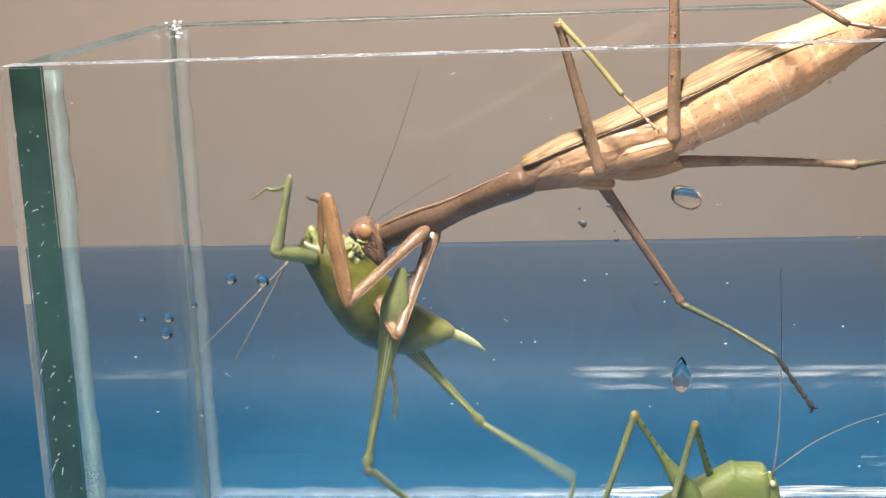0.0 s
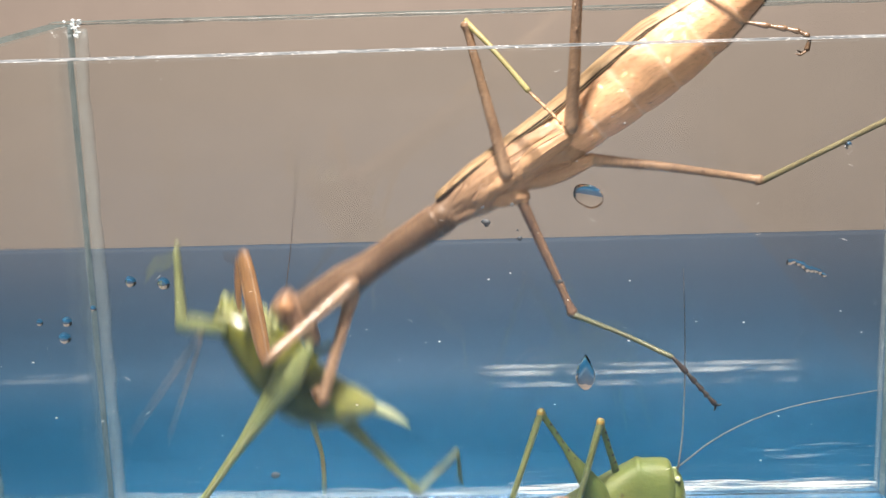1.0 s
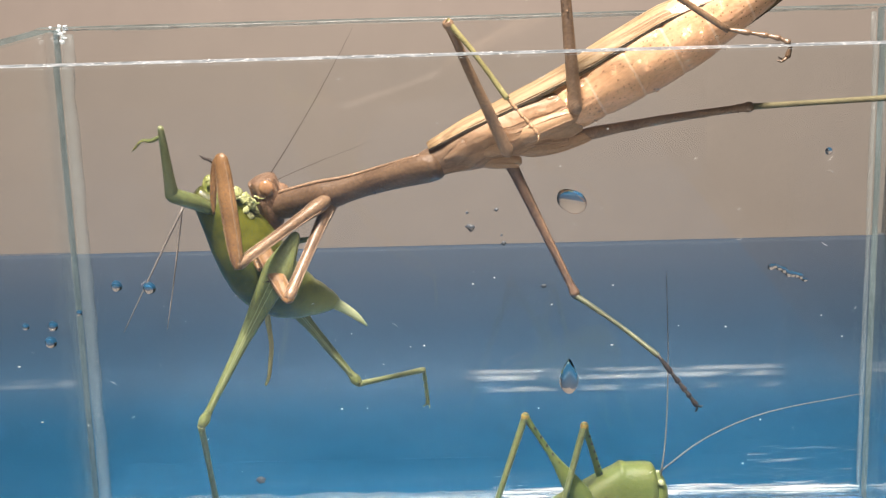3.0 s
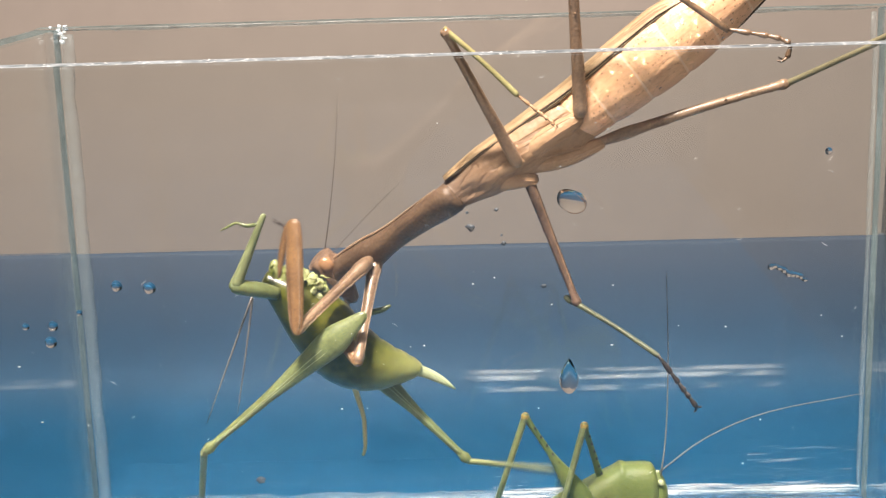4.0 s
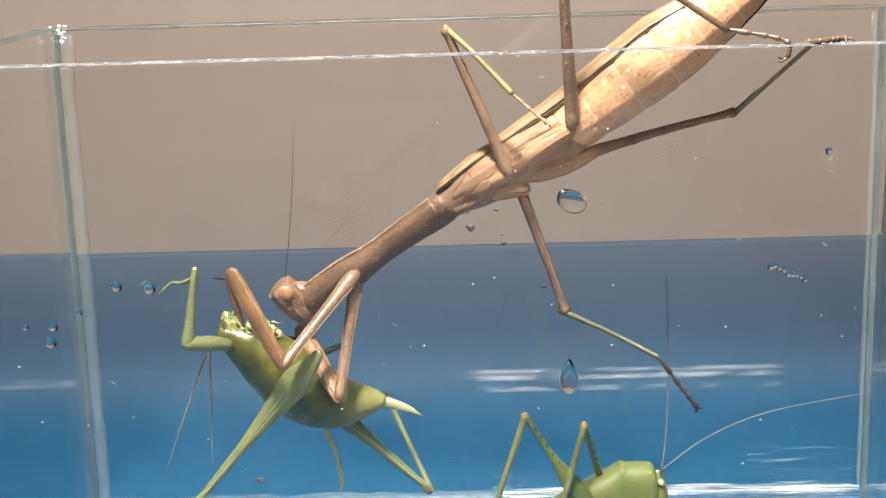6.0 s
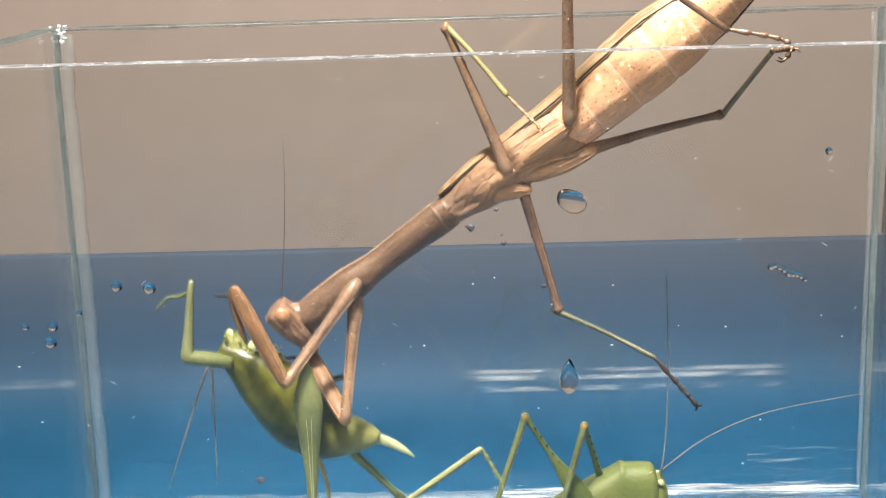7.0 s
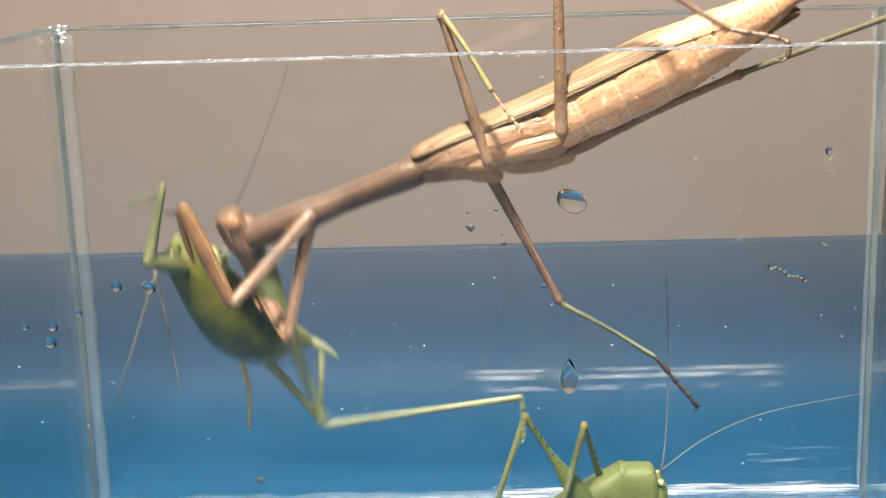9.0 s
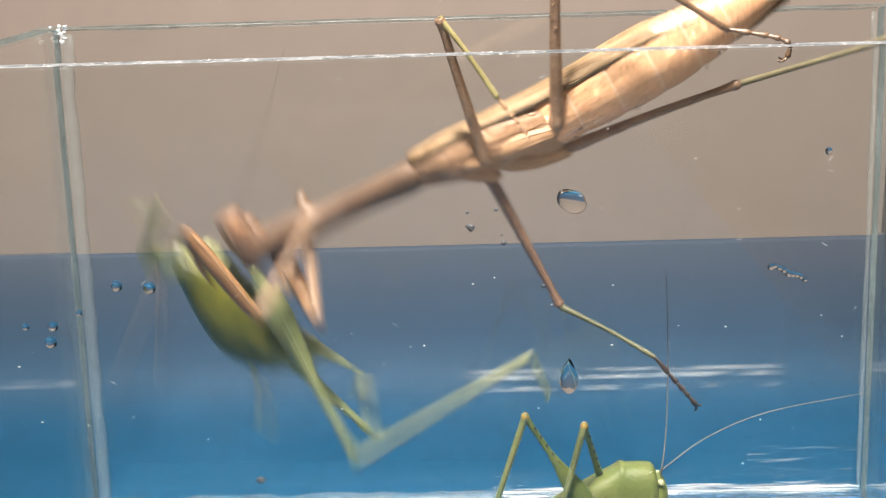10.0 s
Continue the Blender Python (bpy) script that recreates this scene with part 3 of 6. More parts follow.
# ---- the mantis ----
FACE, BROW = Vector((-0.75, -0.05, -0.5)), Vector((-0.35, -0.05, 1))


def rod(length, profile, n=10, flat=1.0, bend=0.0, bumps=0):
    """A limb along x: profile of (share of the length, radius)."""
    bm = tube([(length * u, 0, bend * math.sin(math.pi * min(1, max(0, u))), r) for u, r in profile], n=n, steps=3, flat=flat)
    if bumps:
        rnd = random.Random(int(length * 10))
        us, rs = [p[0] for p in profile], [p[1] for p in profile]
        for k in range(bumps):
            u, a = rnd.uniform(0.1, 0.95), rnd.uniform(0, 2 * math.pi)
            r = float(np.interp(u, us, rs))
            d = rnd.uniform(0.08, 0.17)
            ball((length * u, flat * r * math.cos(a), bend * math.sin(math.pi * u) + r * math.sin(a)), (d * 1.5, d, d), bm, u=6, v=4)
    return bm


def foot_bones(length, r, sections=5):
    """A tarsus of short bulging joints, a pair of hooks at its end."""
    bm = bmesh.new()
    x = 0.0
    for k in range(sections):
        w = length * (0.34, 0.2, 0.16, 0.12, 0.18)[k]
        tube([(x - 0.1, 0, 0, r * 0.6), (x + w * 0.4, 0, 0.03 * k, r * 0.8), (x + w * 0.85, 0, 0, r * 1.15), (x + w, 0, 0, r * 0.6)], n=7, steps=2, bm=bm)
        x += w
    for s in (-1, 1):
        tube([(x, 0, 0, r * 0.5), (x + 0.5, s * 0.4, -0.1, r * 0.4), (x + 0.7, s * 0.7, -0.6, r * 0.15)], n=5, steps=2, bm=bm)
    return bm


def mantis():
    t = thing("mantis", "brown praying mantis hanging from the tank's rim, gripping a katydid", "mantis")
    parts = {}
    # hind body
    bm = loft([(-1.6, 0, 0, 1.7, 1.6), (0.5, 0, 0, 2.0, 1.9), (3, 0, -0.1, 2.5, 2.4), (7, 0, -0.3, 3.3, 3.1), (11, 0, -0.4, 3.9, 3.6), (15, 0, -0.3, 4.2, 3.7), (19, 0.1, -0.2, 4.5, 3.8), (23, 0.2, 0, 4.3, 3.6)], n=28)
    for v in bm.verts:
        p = v.co
        v.co.z -= 0.35 * max(0, -p.z / 4) * math.cos(p.x * 0.9) + 0.12 * noise.noise(p * 0.6)
        v.co.y += 0.25 * noise.noise(p * 0.5 + Vector((7, 0, 0)))
    for pts in (
                [(16, -3.2, -1.2, 0.5), (18.5, -3.0, -2.2, 0.7), (21, -2.4, -2.6, 0.5)], [(3, -1.2, -1.7, 0.4), (7, -2.0, -2.2, 0.55), (12, -2.6, -2.4, 0.5), (16, -3.0, -2.0, 0.4)],
                [(13, -3.4, -0.6, 0.5), (16, -3.6, -1.2, 0.6), (20, -3.6, -1.4, 0.4)], [(2, 0.4, -2.2, 0.35), (6, 0.6, -2.9, 0.45), (11, 0.7, -3.2, 0.4)],
                [(13.5, 0.2, -3.6, 0.3), (16.5, 1.0, -4.0, 0.3), (20.5, 2.4, -3.9, 0.3)], [(13.2, -0.6, -3.7, 0.3), (16.5, -0.6, -4.3, 0.32), (20.6, -0.8, -4.3, 0.3)], [(13.6, -1.6, -3.4, 0.3), (16.5, -2.2, -3.9, 0.3), (20.5, -2.6, -3.7, 0.25)],
                [(12.6, -2.6, -2.8, 0.35), (13.2, 0, -3.9, 0.4), (12.6, 2.6, -2.8, 0.35)], [(-0.6, -1.9, 0, 0.45), (-0.4, -1.2, -1.6, 0.5), (-0.4, 1.2, -1.6, 0.5), (-0.6, 1.9, 0, 0.45)], [(1.0, -2.0, -0.2, 0.3), (1.2, -1.2, -1.7, 0.35), (1.2, 1.2, -1.7, 0.35), (1.0, 2.0, -0.2, 0.3)]):
        tube(pts, n=12, steps=5, bm=bm)
    for v in bm.verts:
        near_neck = min(1, max(0, 1 - (v.co.x - 1) / 11))
        v.co.y = v.co.y * (1 + 0.14 * near_neck) + 1.05 * near_neck
    part("thorax", bm, thorax_mat, t, melt=0.17)
    for pts in ([(11.5, 0.8, -2.2, 1.1), (15, 2.1, -3.0, 1.75), (18.5, 3.2, -3.3, 1.6), (22.0, 4.0, -3.2, 1.15), (23.6, 4.3, -3.1, 0.85), (24.2, 4.4, -3.1, 0.3)],
                [(12.8, -0.6, -2.9, 1.2), (15.5, -1.1, -3.3, 1.75), (19, -1.6, -3.6, 1.6), (22.0, -1.7, -3.8, 1.2), (22.9, -1.7, -3.9, 0.4)],
                [(6.3, 0.8, -2.2, 0.9), (8.8, 1.8, -2.8, 1.5), (11.0, 2.6, -3.3, 1.45), (12.4, 3.3, -3.7, 1.15), (13.1, 3.6, -3.8, 0.5)],
                [(6.6, -0.4, -2.4, 0.8), (9.6, -0.5, -3.2, 1.3), (11.8, -0.6, -3.8, 1.05), (12.8, -0.6, -4.1, 0.5)]):
        pts = [(x, y, z + 0.35, r * 0.92) for x, y, z, r in pts]
        bm = tube(pts, n=16, steps=5)
        a, b = Vector(pts[0][:3]), Vector(pts[-1][:3])
        for k in range(4):
            mid = [Vector(p[:3]) + Vector((0, (k - 1.5) * 0.62 * p[3], -p[3] * math.sqrt(max(0.05, 1 - ((k - 1.5) * 0.62) ** 2)) * 0.97)) for p in pts[1:-1]]
            tube([(*m, 0.13) for m in mid], n=5, steps=4, bm=bm)
        for v in bm.verts:
            v.co += Vector((0, 0.1, 0.12)) * noise.noise(v.co * 0.9)
        part("coxa", bm, coxa_pale, t, "pale tan ridged hip joint")
    rows = []
    for k, (x, r) in enumerate(((14.5, 2.0), (16.5, 3.0), (18.5, 3.7), (22, 4.5), (27, 5.0), (32, 5.4), (37, 5.6), (42, 5.4), (47, 4.8), (52, 3.9), (56, 2.9), (59, 1.9), (61, 1.0))):
        b = max(0, x - 21)
        rows.append((x - 20, 0, 0.01 * b, r * 0.97, r * 0.87))
    bm = loft(rows, n=64, steps=8, power=1.14)
    for v in bm.verts:
        u = v.co.x / 6.2
        f = u - math.floor(u)
        k = 1 - 0.05 * max(0, 1 - f * 9) + 0.015 * math.sin(f * math.pi)
        turn = math.degrees(math.atan2(v.co.z, v.co.y)) % 360
        for fold in (222, 262, 318):
            k -= 0.016 * math.exp(-((turn - fold) / 5) ** 2)
        v.co.y *= k
        v.co.z *= k
    ab = part("abdomen", bm, tan_body, t, "pale tan belly in overlapping speckled rings")
    rnd = random.Random(21)
    bm = bmesh.new()
    for k in range(54):
        x, a = rnd.uniform(1, 28), radians(rnd.uniform(205, 310))
        r = float(np.interp(x, (0, 7, 17, 27), (4.0, 5.0, 5.6, 4.8)))
        d = rnd.choice((0.12, 0.16, 0.2, 0.28, 0.38))
        ball((x, r * math.cos(a), r * 0.9 * math.sin(a)), (d, d, d), bm, u=8, v=6)
    part("dew", bm, water, ab, "tiny water beads").visible_shadow = False
    for s in (-1, 1):
        part("cercus", tube([(39, s * 1.0, 0.6, 0.35), (42, s * 1.6, 0.6, 0.3), (44.5, s * 1.8, 0.4, 0.1)]), leg_brown, ab)
    parts["abdomen"] = ab
    # folded wings over the back, bowed along the bend of the body
    for s in (1, -1):
        WRAP = 84 if s > 0 else 106
        bm = bmesh.new()
        rings = []
        for i in range(29):
            u = i / 28
            x = 59 * u
            w = float(np.interp(u, (0, 0.1, 0.25, 0.36, 0.5, 0.65, 0.8, 0.9, 1), (2.2, 3.65, 4.6, 5.0, 5.6, 5.8, 5.0, 3.2, 0.8)))
            bow = 1.1 * math.sin(math.pi * min(1, u * 1.6))
            top, low = [], []
            for j in range(8):
                q = j / 7
                a = radians(WRAP * q)
                snug = 0.5 * (1 - q) + 0.05
                y = s * (w + snug) * math.sin(a) - s * 0.15
                z = (w * 0.88 + snug) * math.cos(a) + (0.35 if s > 0 else 0.0)
                if j in (3, 5):
                    z -= 0.18
                top.append((x, y + 0.88 * bow, z - 0.47 * bow))
                low.append((x, y * 0.95 + 0.88 * bow, z * 0.95 - 0.05 - 0.47 * bow))
            rings.append(top + low[::-1])
        skin(bm, rings)
        wing = part("wing", bm, wing_mat, t, "long folded straw-coloured wing with dark veins")
        parts["wing_a" if s > 0 else "wing_b"] = wing
        bm = bmesh.new()
        veins = bmesh.new()
        edge, inner = [], []
        rings = []
        for i in range(27):
            u = i / 28
            x = 59 * u
            w = float(np.interp(u, (0, 0.1, 0.25, 0.36, 0.5, 0.65, 0.8, 0.9, 1), (2.2, 3.65, 4.6, 5.0, 5.6, 5.8, 5.0, 3.2, 0.8)))
            bow = 1.1 * math.sin(math.pi * min(1, u * 1.6))
            a = radians(WRAP)
            y, z = s * (w + 0.08) * math.sin(a) - s * 0.15, (w * 0.88 + 0.05) * math.cos(a) + (0.35 if s > 0 else 0.0)
            y, z = y + 0.88 * bow, z - 0.47 * bow
            d = 0.6 * math.sin(math.pi * min(1, u * 0.9 + 0.06)) ** 0.5
            rings.append([(x, y, z), (x, y - s * d * 0.5, z - 0.16), (x, y - s * d, z - 0.1), (x, y - s * d, z + 0.08), (x, y - s * d * 0.5, z + 0.02), (x, y, z + 0.14)])
            edge.append((x, y, z - 0.05, 0.08))
            inner.append((x, y - s * d * 0.55, z - 0.17, 0.07))
        skin(bm, rings)
        part("margin", bm, margin_mat, wing, "cream front edge of the wing")
        tube(edge, n=5, steps=1, bm=veins)
        tube(inner, n=5, steps=1, bm=veins)
        part("vein", veins, leg_dark, wing, "dark vein")
    # fore body
    bm = loft([(-2.4, 0, 0, 0.9, 0.9), (-2.0, 0, 0, 1.5, 1.5), (-1.2, 0, 0, 1.85, 1.85), (1, 0, 0.1, 2.0, 1.95), (5, 0, 0.2, 1.85, 1.85), (10, 0, 0.2, 1.85, 1.8), (13.5, 0, 0.1, 2.1, 1.95), (16.5, 0, 0, 2.6, 2.1), (18.5, 0, 0.05, 2.6, 2.05), (21.5, 0, 0.2, 2.6, 2.1), (24.2, 0, 0.3, 2.45, 2.1), (26.0, 0, 0.4, 2.2, 1.95), (26.9, 0, 0.4, 1.5, 1.4)], n=28)
    for v in bm.verts:
        v.co.y *= 1 + 0.28 * min(1, max(0, 1 - (v.co.x - 3) / 12))
        if v.co.z > 0.9:
            v.co.z += 0.35 * max(0, 1 - abs(v.co.y) * 1.6)
    pr = part("prothorax", bm, neck_mat, t)
    for s in (-1, 1):
        part("keel", tube([(0, s * 2.5, 0.6, 0.16), (6, s * 2.2, 0.7, 0.2), (12, s * 2.1, 0.6, 0.22), (16.5, s * 2.6, 0.6, 0.28), (20, s * 2.6, 0.7, 0.27), (24.5, s * 2.4, 0.7, 0.25), (26.8, s * 1.6, 0.6, 0.15)]), leg_brown, pr)
    bm = bmesh.new()
    for k in range(22):
        x, a = rnd.uniform(0, 25), radians(rnd.uniform(200, 350))
        d = rnd.choice((0.08, 0.11, 0.15, 0.2))
        ball((x, 1.95 * math.cos(a), 0.1 + 1.85 * math.sin(a)), (d, d, d), bm, u=8, v=6)
    part("dew", bm, water, pr, "tiny water beads").visible_shadow = False
    parts["prothorax"] = pr
    bm = bmesh.new()
    loft([(-3.2, 0, 0, 1.6, 1.2), (-2.9, 0, 0, 2.3, 1.9), (-2.0, 0, 0, 2.55, 2.1), (-0.6, 0, -0.1, 2.4, 2.15), (1.0, 0, 0, 2.1, 2.05), (2.6, 0, 0.2, 1.7, 1.8), (4.0, 0, 0.4, 1.25, 1.35), (5.2, 0, 0.6, 0.8, 0.9), (5.6, 0, 0.6, 0.3, 0.3)], n=28, bm=bm, power=0.72)
    for v in bm.verts:
        v.co = Vector((v.co.z, v.co.y, -v.co.x))
    ball((-1.9, 0, -0.6), (1.7, 1.8, 2.2), bm)
    for s in (-1, 1):
        for x0, x1, y0, y1 in ((2.0, 2.0, 0.3, 0.4), (1.9, 1.7, 1.3, 1.0), (0.9, 1.0, 2.2, 1.7), (-0.6, 0.4, 2.35, 1.9)):
            tube([(x0, s * y0, 2.6, 0.22), (x0 + 0.15, s * y0 * 1.02, 1.0, 0.26), (x1 + 0.2, s * y1, -1.2, 0.24), (x1, s * y1 * 0.8, -2.8, 0.15)], n=6, bm=bm)
    tube([(1.9, -1.6, 2.5, 0.3), (2.1, 0, 2.7, 0.3), (1.9, 1.6, 2.5, 0.3)], n=6, bm=bm)
    bmesh.ops.scale(bm, vec=(1.0, 1.1, 1.08), verts=bm.verts)
    hd = part("head", bm, head_mat, t, melt=0.15)
    for s in (-1, 1):
        part("eye", ball((-0.4, s * 2.4, 1.9), (1.15, 0.75, 1.3), u=18, v=12), eye_mat, hd, "round glossy brown eye")
        part("palp", tube([(1.0, s * 0.6, -4.0, 0.28), (1.7, s * 0.8, -4.8, 0.25), (1.8, s * 0.5, -5.7, 0.1)], n=6), coxa_mat, hd)
    turn = aim((0, 0, 0), FACE, BROW).to_3x3().transposed()
    for side, way, bow in ((-0.6, (0.2, -0.05, 1), 0.5), (0.6, (0.72, 0.1, 0.7), -0.4)):
        pts = []
        for k, r in ((0, 0.08 if side < 0 else 0.06), (0.3, 0.058 if side < 0 else 0.04), (0.65, 0.042 if side < 0 else 0.03), (1, 0.02)):
            q = turn @ (Vector(way) * (28 if side < 0 else 18) * k + Vector((bow * math.sin(k * 3), 0, 0)))
            pts.append((q.x + 0.2, q.y + side, q.z + 2.0 * (1 - k), r))
        part("antenna", tube(pts, n=5), hair_mat, hd, "hair-thin dark antenna")
    parts["head"] = hd
    # grasping legs
    for key in ("near", "far"):
        parts[key + "_coxa"] = part("coxa", rod(17.6, ((-0.06, 0.9), (0.0, 1.35), (0.08, 1.45), (0.25, 1.12), (0.6, 0.95), (0.86, 0.95), (0.95, 1.1), (1, 0.8)), n=12, flat=0.8), coxa_mat, t)
        bm = rod(17.0, ((-0.04, 0.6), (0.02, 0.95), (0.2, 1.2), (0.5, 1.35), (0.8, 1.3), (0.95, 1.1), (1.0, 0.9), (1.03, 0.4)), n=14, flat=0.62)
        f = part("femur", bm, claw_brown, t, "flat spined brown grasping thigh")
        f.scale = (0.91, 1, 1)
        open_by = 0.75 if key == "near" else 0.4
        bm = tube([(16.8, 0.1, 0.2, 0.85), (15.8, 0.3, 1.6 * open_by, 0.75), (13.4, 0.5, 2.9 * open_by, 0.62), (10.4, 0.6, 3.8 * open_by, 0.5), (8.2, 0.6, 4.2 * open_by, 0.2)], n=8, flat=0.7)
        shin = part("tibia", bm, claw_brown, f)
        keels = bmesh.new()
        for off in (-0.75, 0.8):
            tube([(17 * u, -0.62 * r * math.sqrt(1 - off * off) * 0.9, off * r, 0.14) for u, r in ((0.02, 0.9), (0.2, 1.2), (0.5, 1.32), (0.8, 1.25), (0.95, 1.0))], n=5, steps=4, bm=keels)
        part("keel", keels, coxa_mat, f, "pale raised edge")
        bm = bmesh.new()
        for k in range(7):
            x = 5 + 1.6 * k
            tube([(x, 0.2, 1.1, 0.16), (x + 0.5, 0.35, 2.1 - 0.05 * k, 0.02)], n=5, bm=bm)
        part("spines", bm, leg_dark, f)
        part("tarsus", tube([(15.4, 0.6, 1.2, 0.3), (16.6, 0.8, 2.4, 0.26), (17.0, 0.8, 3.4, 0.2), (17.6, 0.9, 4.2, 0.08)], n=6), leg_dark, f)
        parts[key + "_femur"] = f
    def ridges(ob, length, rows, mat, sides=(-0.75, 0.75)):
        bm = bmesh.new()
        for k in sides:
            tube([(length * u, k * r, 0.62 * r, 0.08) for u, r in rows], n=5, steps=4, bm=bm)
        part("ridge", bm, mat, ob, "pale raised edge")

    for key in ("near", "far"):
        ridges(parts[key + "_coxa"], 17.6, ((0.1, 1.4), (0.25, 1.12), (0.6, 0.95), (0.9, 1.0)), leg_brown)
    # walking legs
    parts["mid_femur"] = part("middle_femur", rod(22.6, ((-0.01, 0.4), (0.01, 0.8), (0.05, 0.95), (0.12, 0.9), (0.5, 0.72), (0.9, 0.6), (0.97, 0.8), (1, 0.6)), bumps=16), leg_brown, t)
    parts["mid_tibia"] = part("middle_tibia", rod(13.2, ((0, 0.58), (0.05, 0.46), (0.5, 0.36), (0.97, 0.42), (1, 0.3)), bend=0.3), leg_olive, t)
    f = part("tarsus", foot_bones(6.6, 0.27), coxa_pale, parts["mid_tibia"])
    f.matrix_basis = pose(0.0132, 0, 0, 0, -3, 0)
    parts["low_femur"] = part("middle_femur", rod(22.6, ((-0.02, 0.4), (0.0, 0.85), (0.04, 0.95), (0.12, 0.84), (0.5, 0.68), (0.9, 0.56), (0.97, 0.78), (1, 0.6)), bumps=22), shaded_shank, t)
    parts["low_tibia"] = part("middle_tibia", rod(16.4, ((-0.09, 0.3), (-0.06, 0.5), (0.0, 0.55), (0.06, 0.44), (0.5, 0.34), (0.95, 0.38), (1, 0.27)), bend=-0.25, bumps=14), shaded_shin, t)
    parts["low_tarsus"] = part("tarsus", foot_bones(9.2, 0.38), leg_dark, t)
    parts["hind_femur"] = part("hind_femur", rod(26.0, ((-0.14, 0.5), (-0.04, 0.75), (0.08, 0.95), (0.2, 0.8), (0.5, 0.66), (0.9, 0.58), (0.97, 0.85), (1, 0.55)), bend=0.35, bumps=26), leg_brown, t)
    parts["hind_tibia"] = part("hind_tibia", rod(27.0, ((0, 0.55), (0.05, 0.46), (0.5, 0.4), (0.97, 0.42), (1, 0.3))), shin_grey, t)
    f = part("tarsus", foot_bones(9.5, 0.38), coxa_mat, parts["hind_tibia"])
    f.matrix_basis = pose(0.027, 0, 0, 0, 20, 0)
    parts["high_femur"] = part("hind_femur", rod(30.5, ((0.02, 0.5), (0.04, 0.95), (0.07, 1.05), (0.12, 0.98), (0.5, 0.78), (0.93, 0.6), (0.98, 0.75), (1, 0.5)), bumps=18), leg_brown, t)
    parts["high_tibia"] = part("hind_tibia", rod(29.5, ((0, 0.6), (0.05, 0.5), (0.5, 0.42), (0.97, 0.46), (1, 0.3))), coxa_mat, t)
    bm = bmesh.new()
    for a, b, r in (((0, 0, 0), (3.3, 0, 0.1), 0.36), ((3.2, 0, 0.1), (5.6, 0, 0.15), 0.36), ((5.5, 0, 0.15), (7.3, 0, 0.1), 0.36), ((7.2, 0, 0.1), (8.6, -0.05, -0.3), 0.36), ((8.5, -0.05, -0.25), (8.3, -0.25, -2.2), 0.34)):
        a, b = Vector(a), Vector(b)
        tube([(*(a + (b - a) * u), r * k) for u, k in ((0, 0.7), (0.4, 0.85), (0.85, 1.25), (1, 0.7))], n=7, steps=2, bm=bm)
    for side in (-0.5, 0.5):
        tube([(8.3, -0.25 + side * 0.3, -2.1, 0.2), (7.7, -0.3 + side, -2.7, 0.16), (7.0, -0.3 + side * 1.3, -2.5, 0.05)], n=5, steps=2, bm=bm)
    parts["high_tarsus"] = part("tarsus", bm, coxa_mat, t, "hooked beaded foot with two claws")
    # one paler ridge on each walking thigh paints its lit edge
    for key, length in (("mid_femur", 22.6), ("low_femur", 22.6), ("high_femur", 30.5), ("hind_femur", 26.0)):
        ridges(parts[key], length, ((0.12, 0.88), (0.5, 0.72), (0.92, 0.6)), coxa_pale, (0.55,))
    return t, parts


# ---- the katydid that it eats ----
def drumstick(length, big=1.9):
    """A leaping thigh that bulges past its hip, and the pale keels along its side."""
    prof = ((-0.05, 0.3), (-0.03, big * 0.35), (0.03, big * 0.6), (0.14, big), (0.22, big * 0.95), (0.36, big * 0.7), (0.54, big * 0.42), (0.72, 0.68), (0.91, 0.55), (0.96, 0.85), (1.0, 0.6))
    bm = bmesh.new()
    rings = []
    for u, r in spline(prof, 4):
        rings.append([(length * u, r * math.cos(2 * math.pi * k / 18), 0.62 * r * math.sin(2 * math.pi * k / 18)) for k in range(18)])
    skin(bm, rings)
    keels = bmesh.new()
    for off in (-0.1, 0.3):
        pts = []
        for u in np.linspace(0.22, 0.93, 8):
            r = float(np.interp(u, [p[0] for p in prof], [p[1] for p in prof]))
            pts.append((length * u, off * r * (1 - 0.4 * u), 0.62 * r * math.sqrt(1 - off * off) * 0.98, 0.05))
        tube(pts, n=5, steps=3, bm=keels)
    return bm, keels


def spined_shin(length, r=0.52):
    bm = rod(length, ((0, r * 1.1), (0.04, r), (0.5, r * 0.85), (0.95, r), (1, r * 0.7)), n=8)
    for k in range(14):
        x = length * (0.25 + 0.052 * k)
        tube([(x, 0, -r * 0.7, 0.09), (x + 0.35, 0, -r * 0.7 - 0.45, 0.01)], n=4, bm=bm)
    return bm


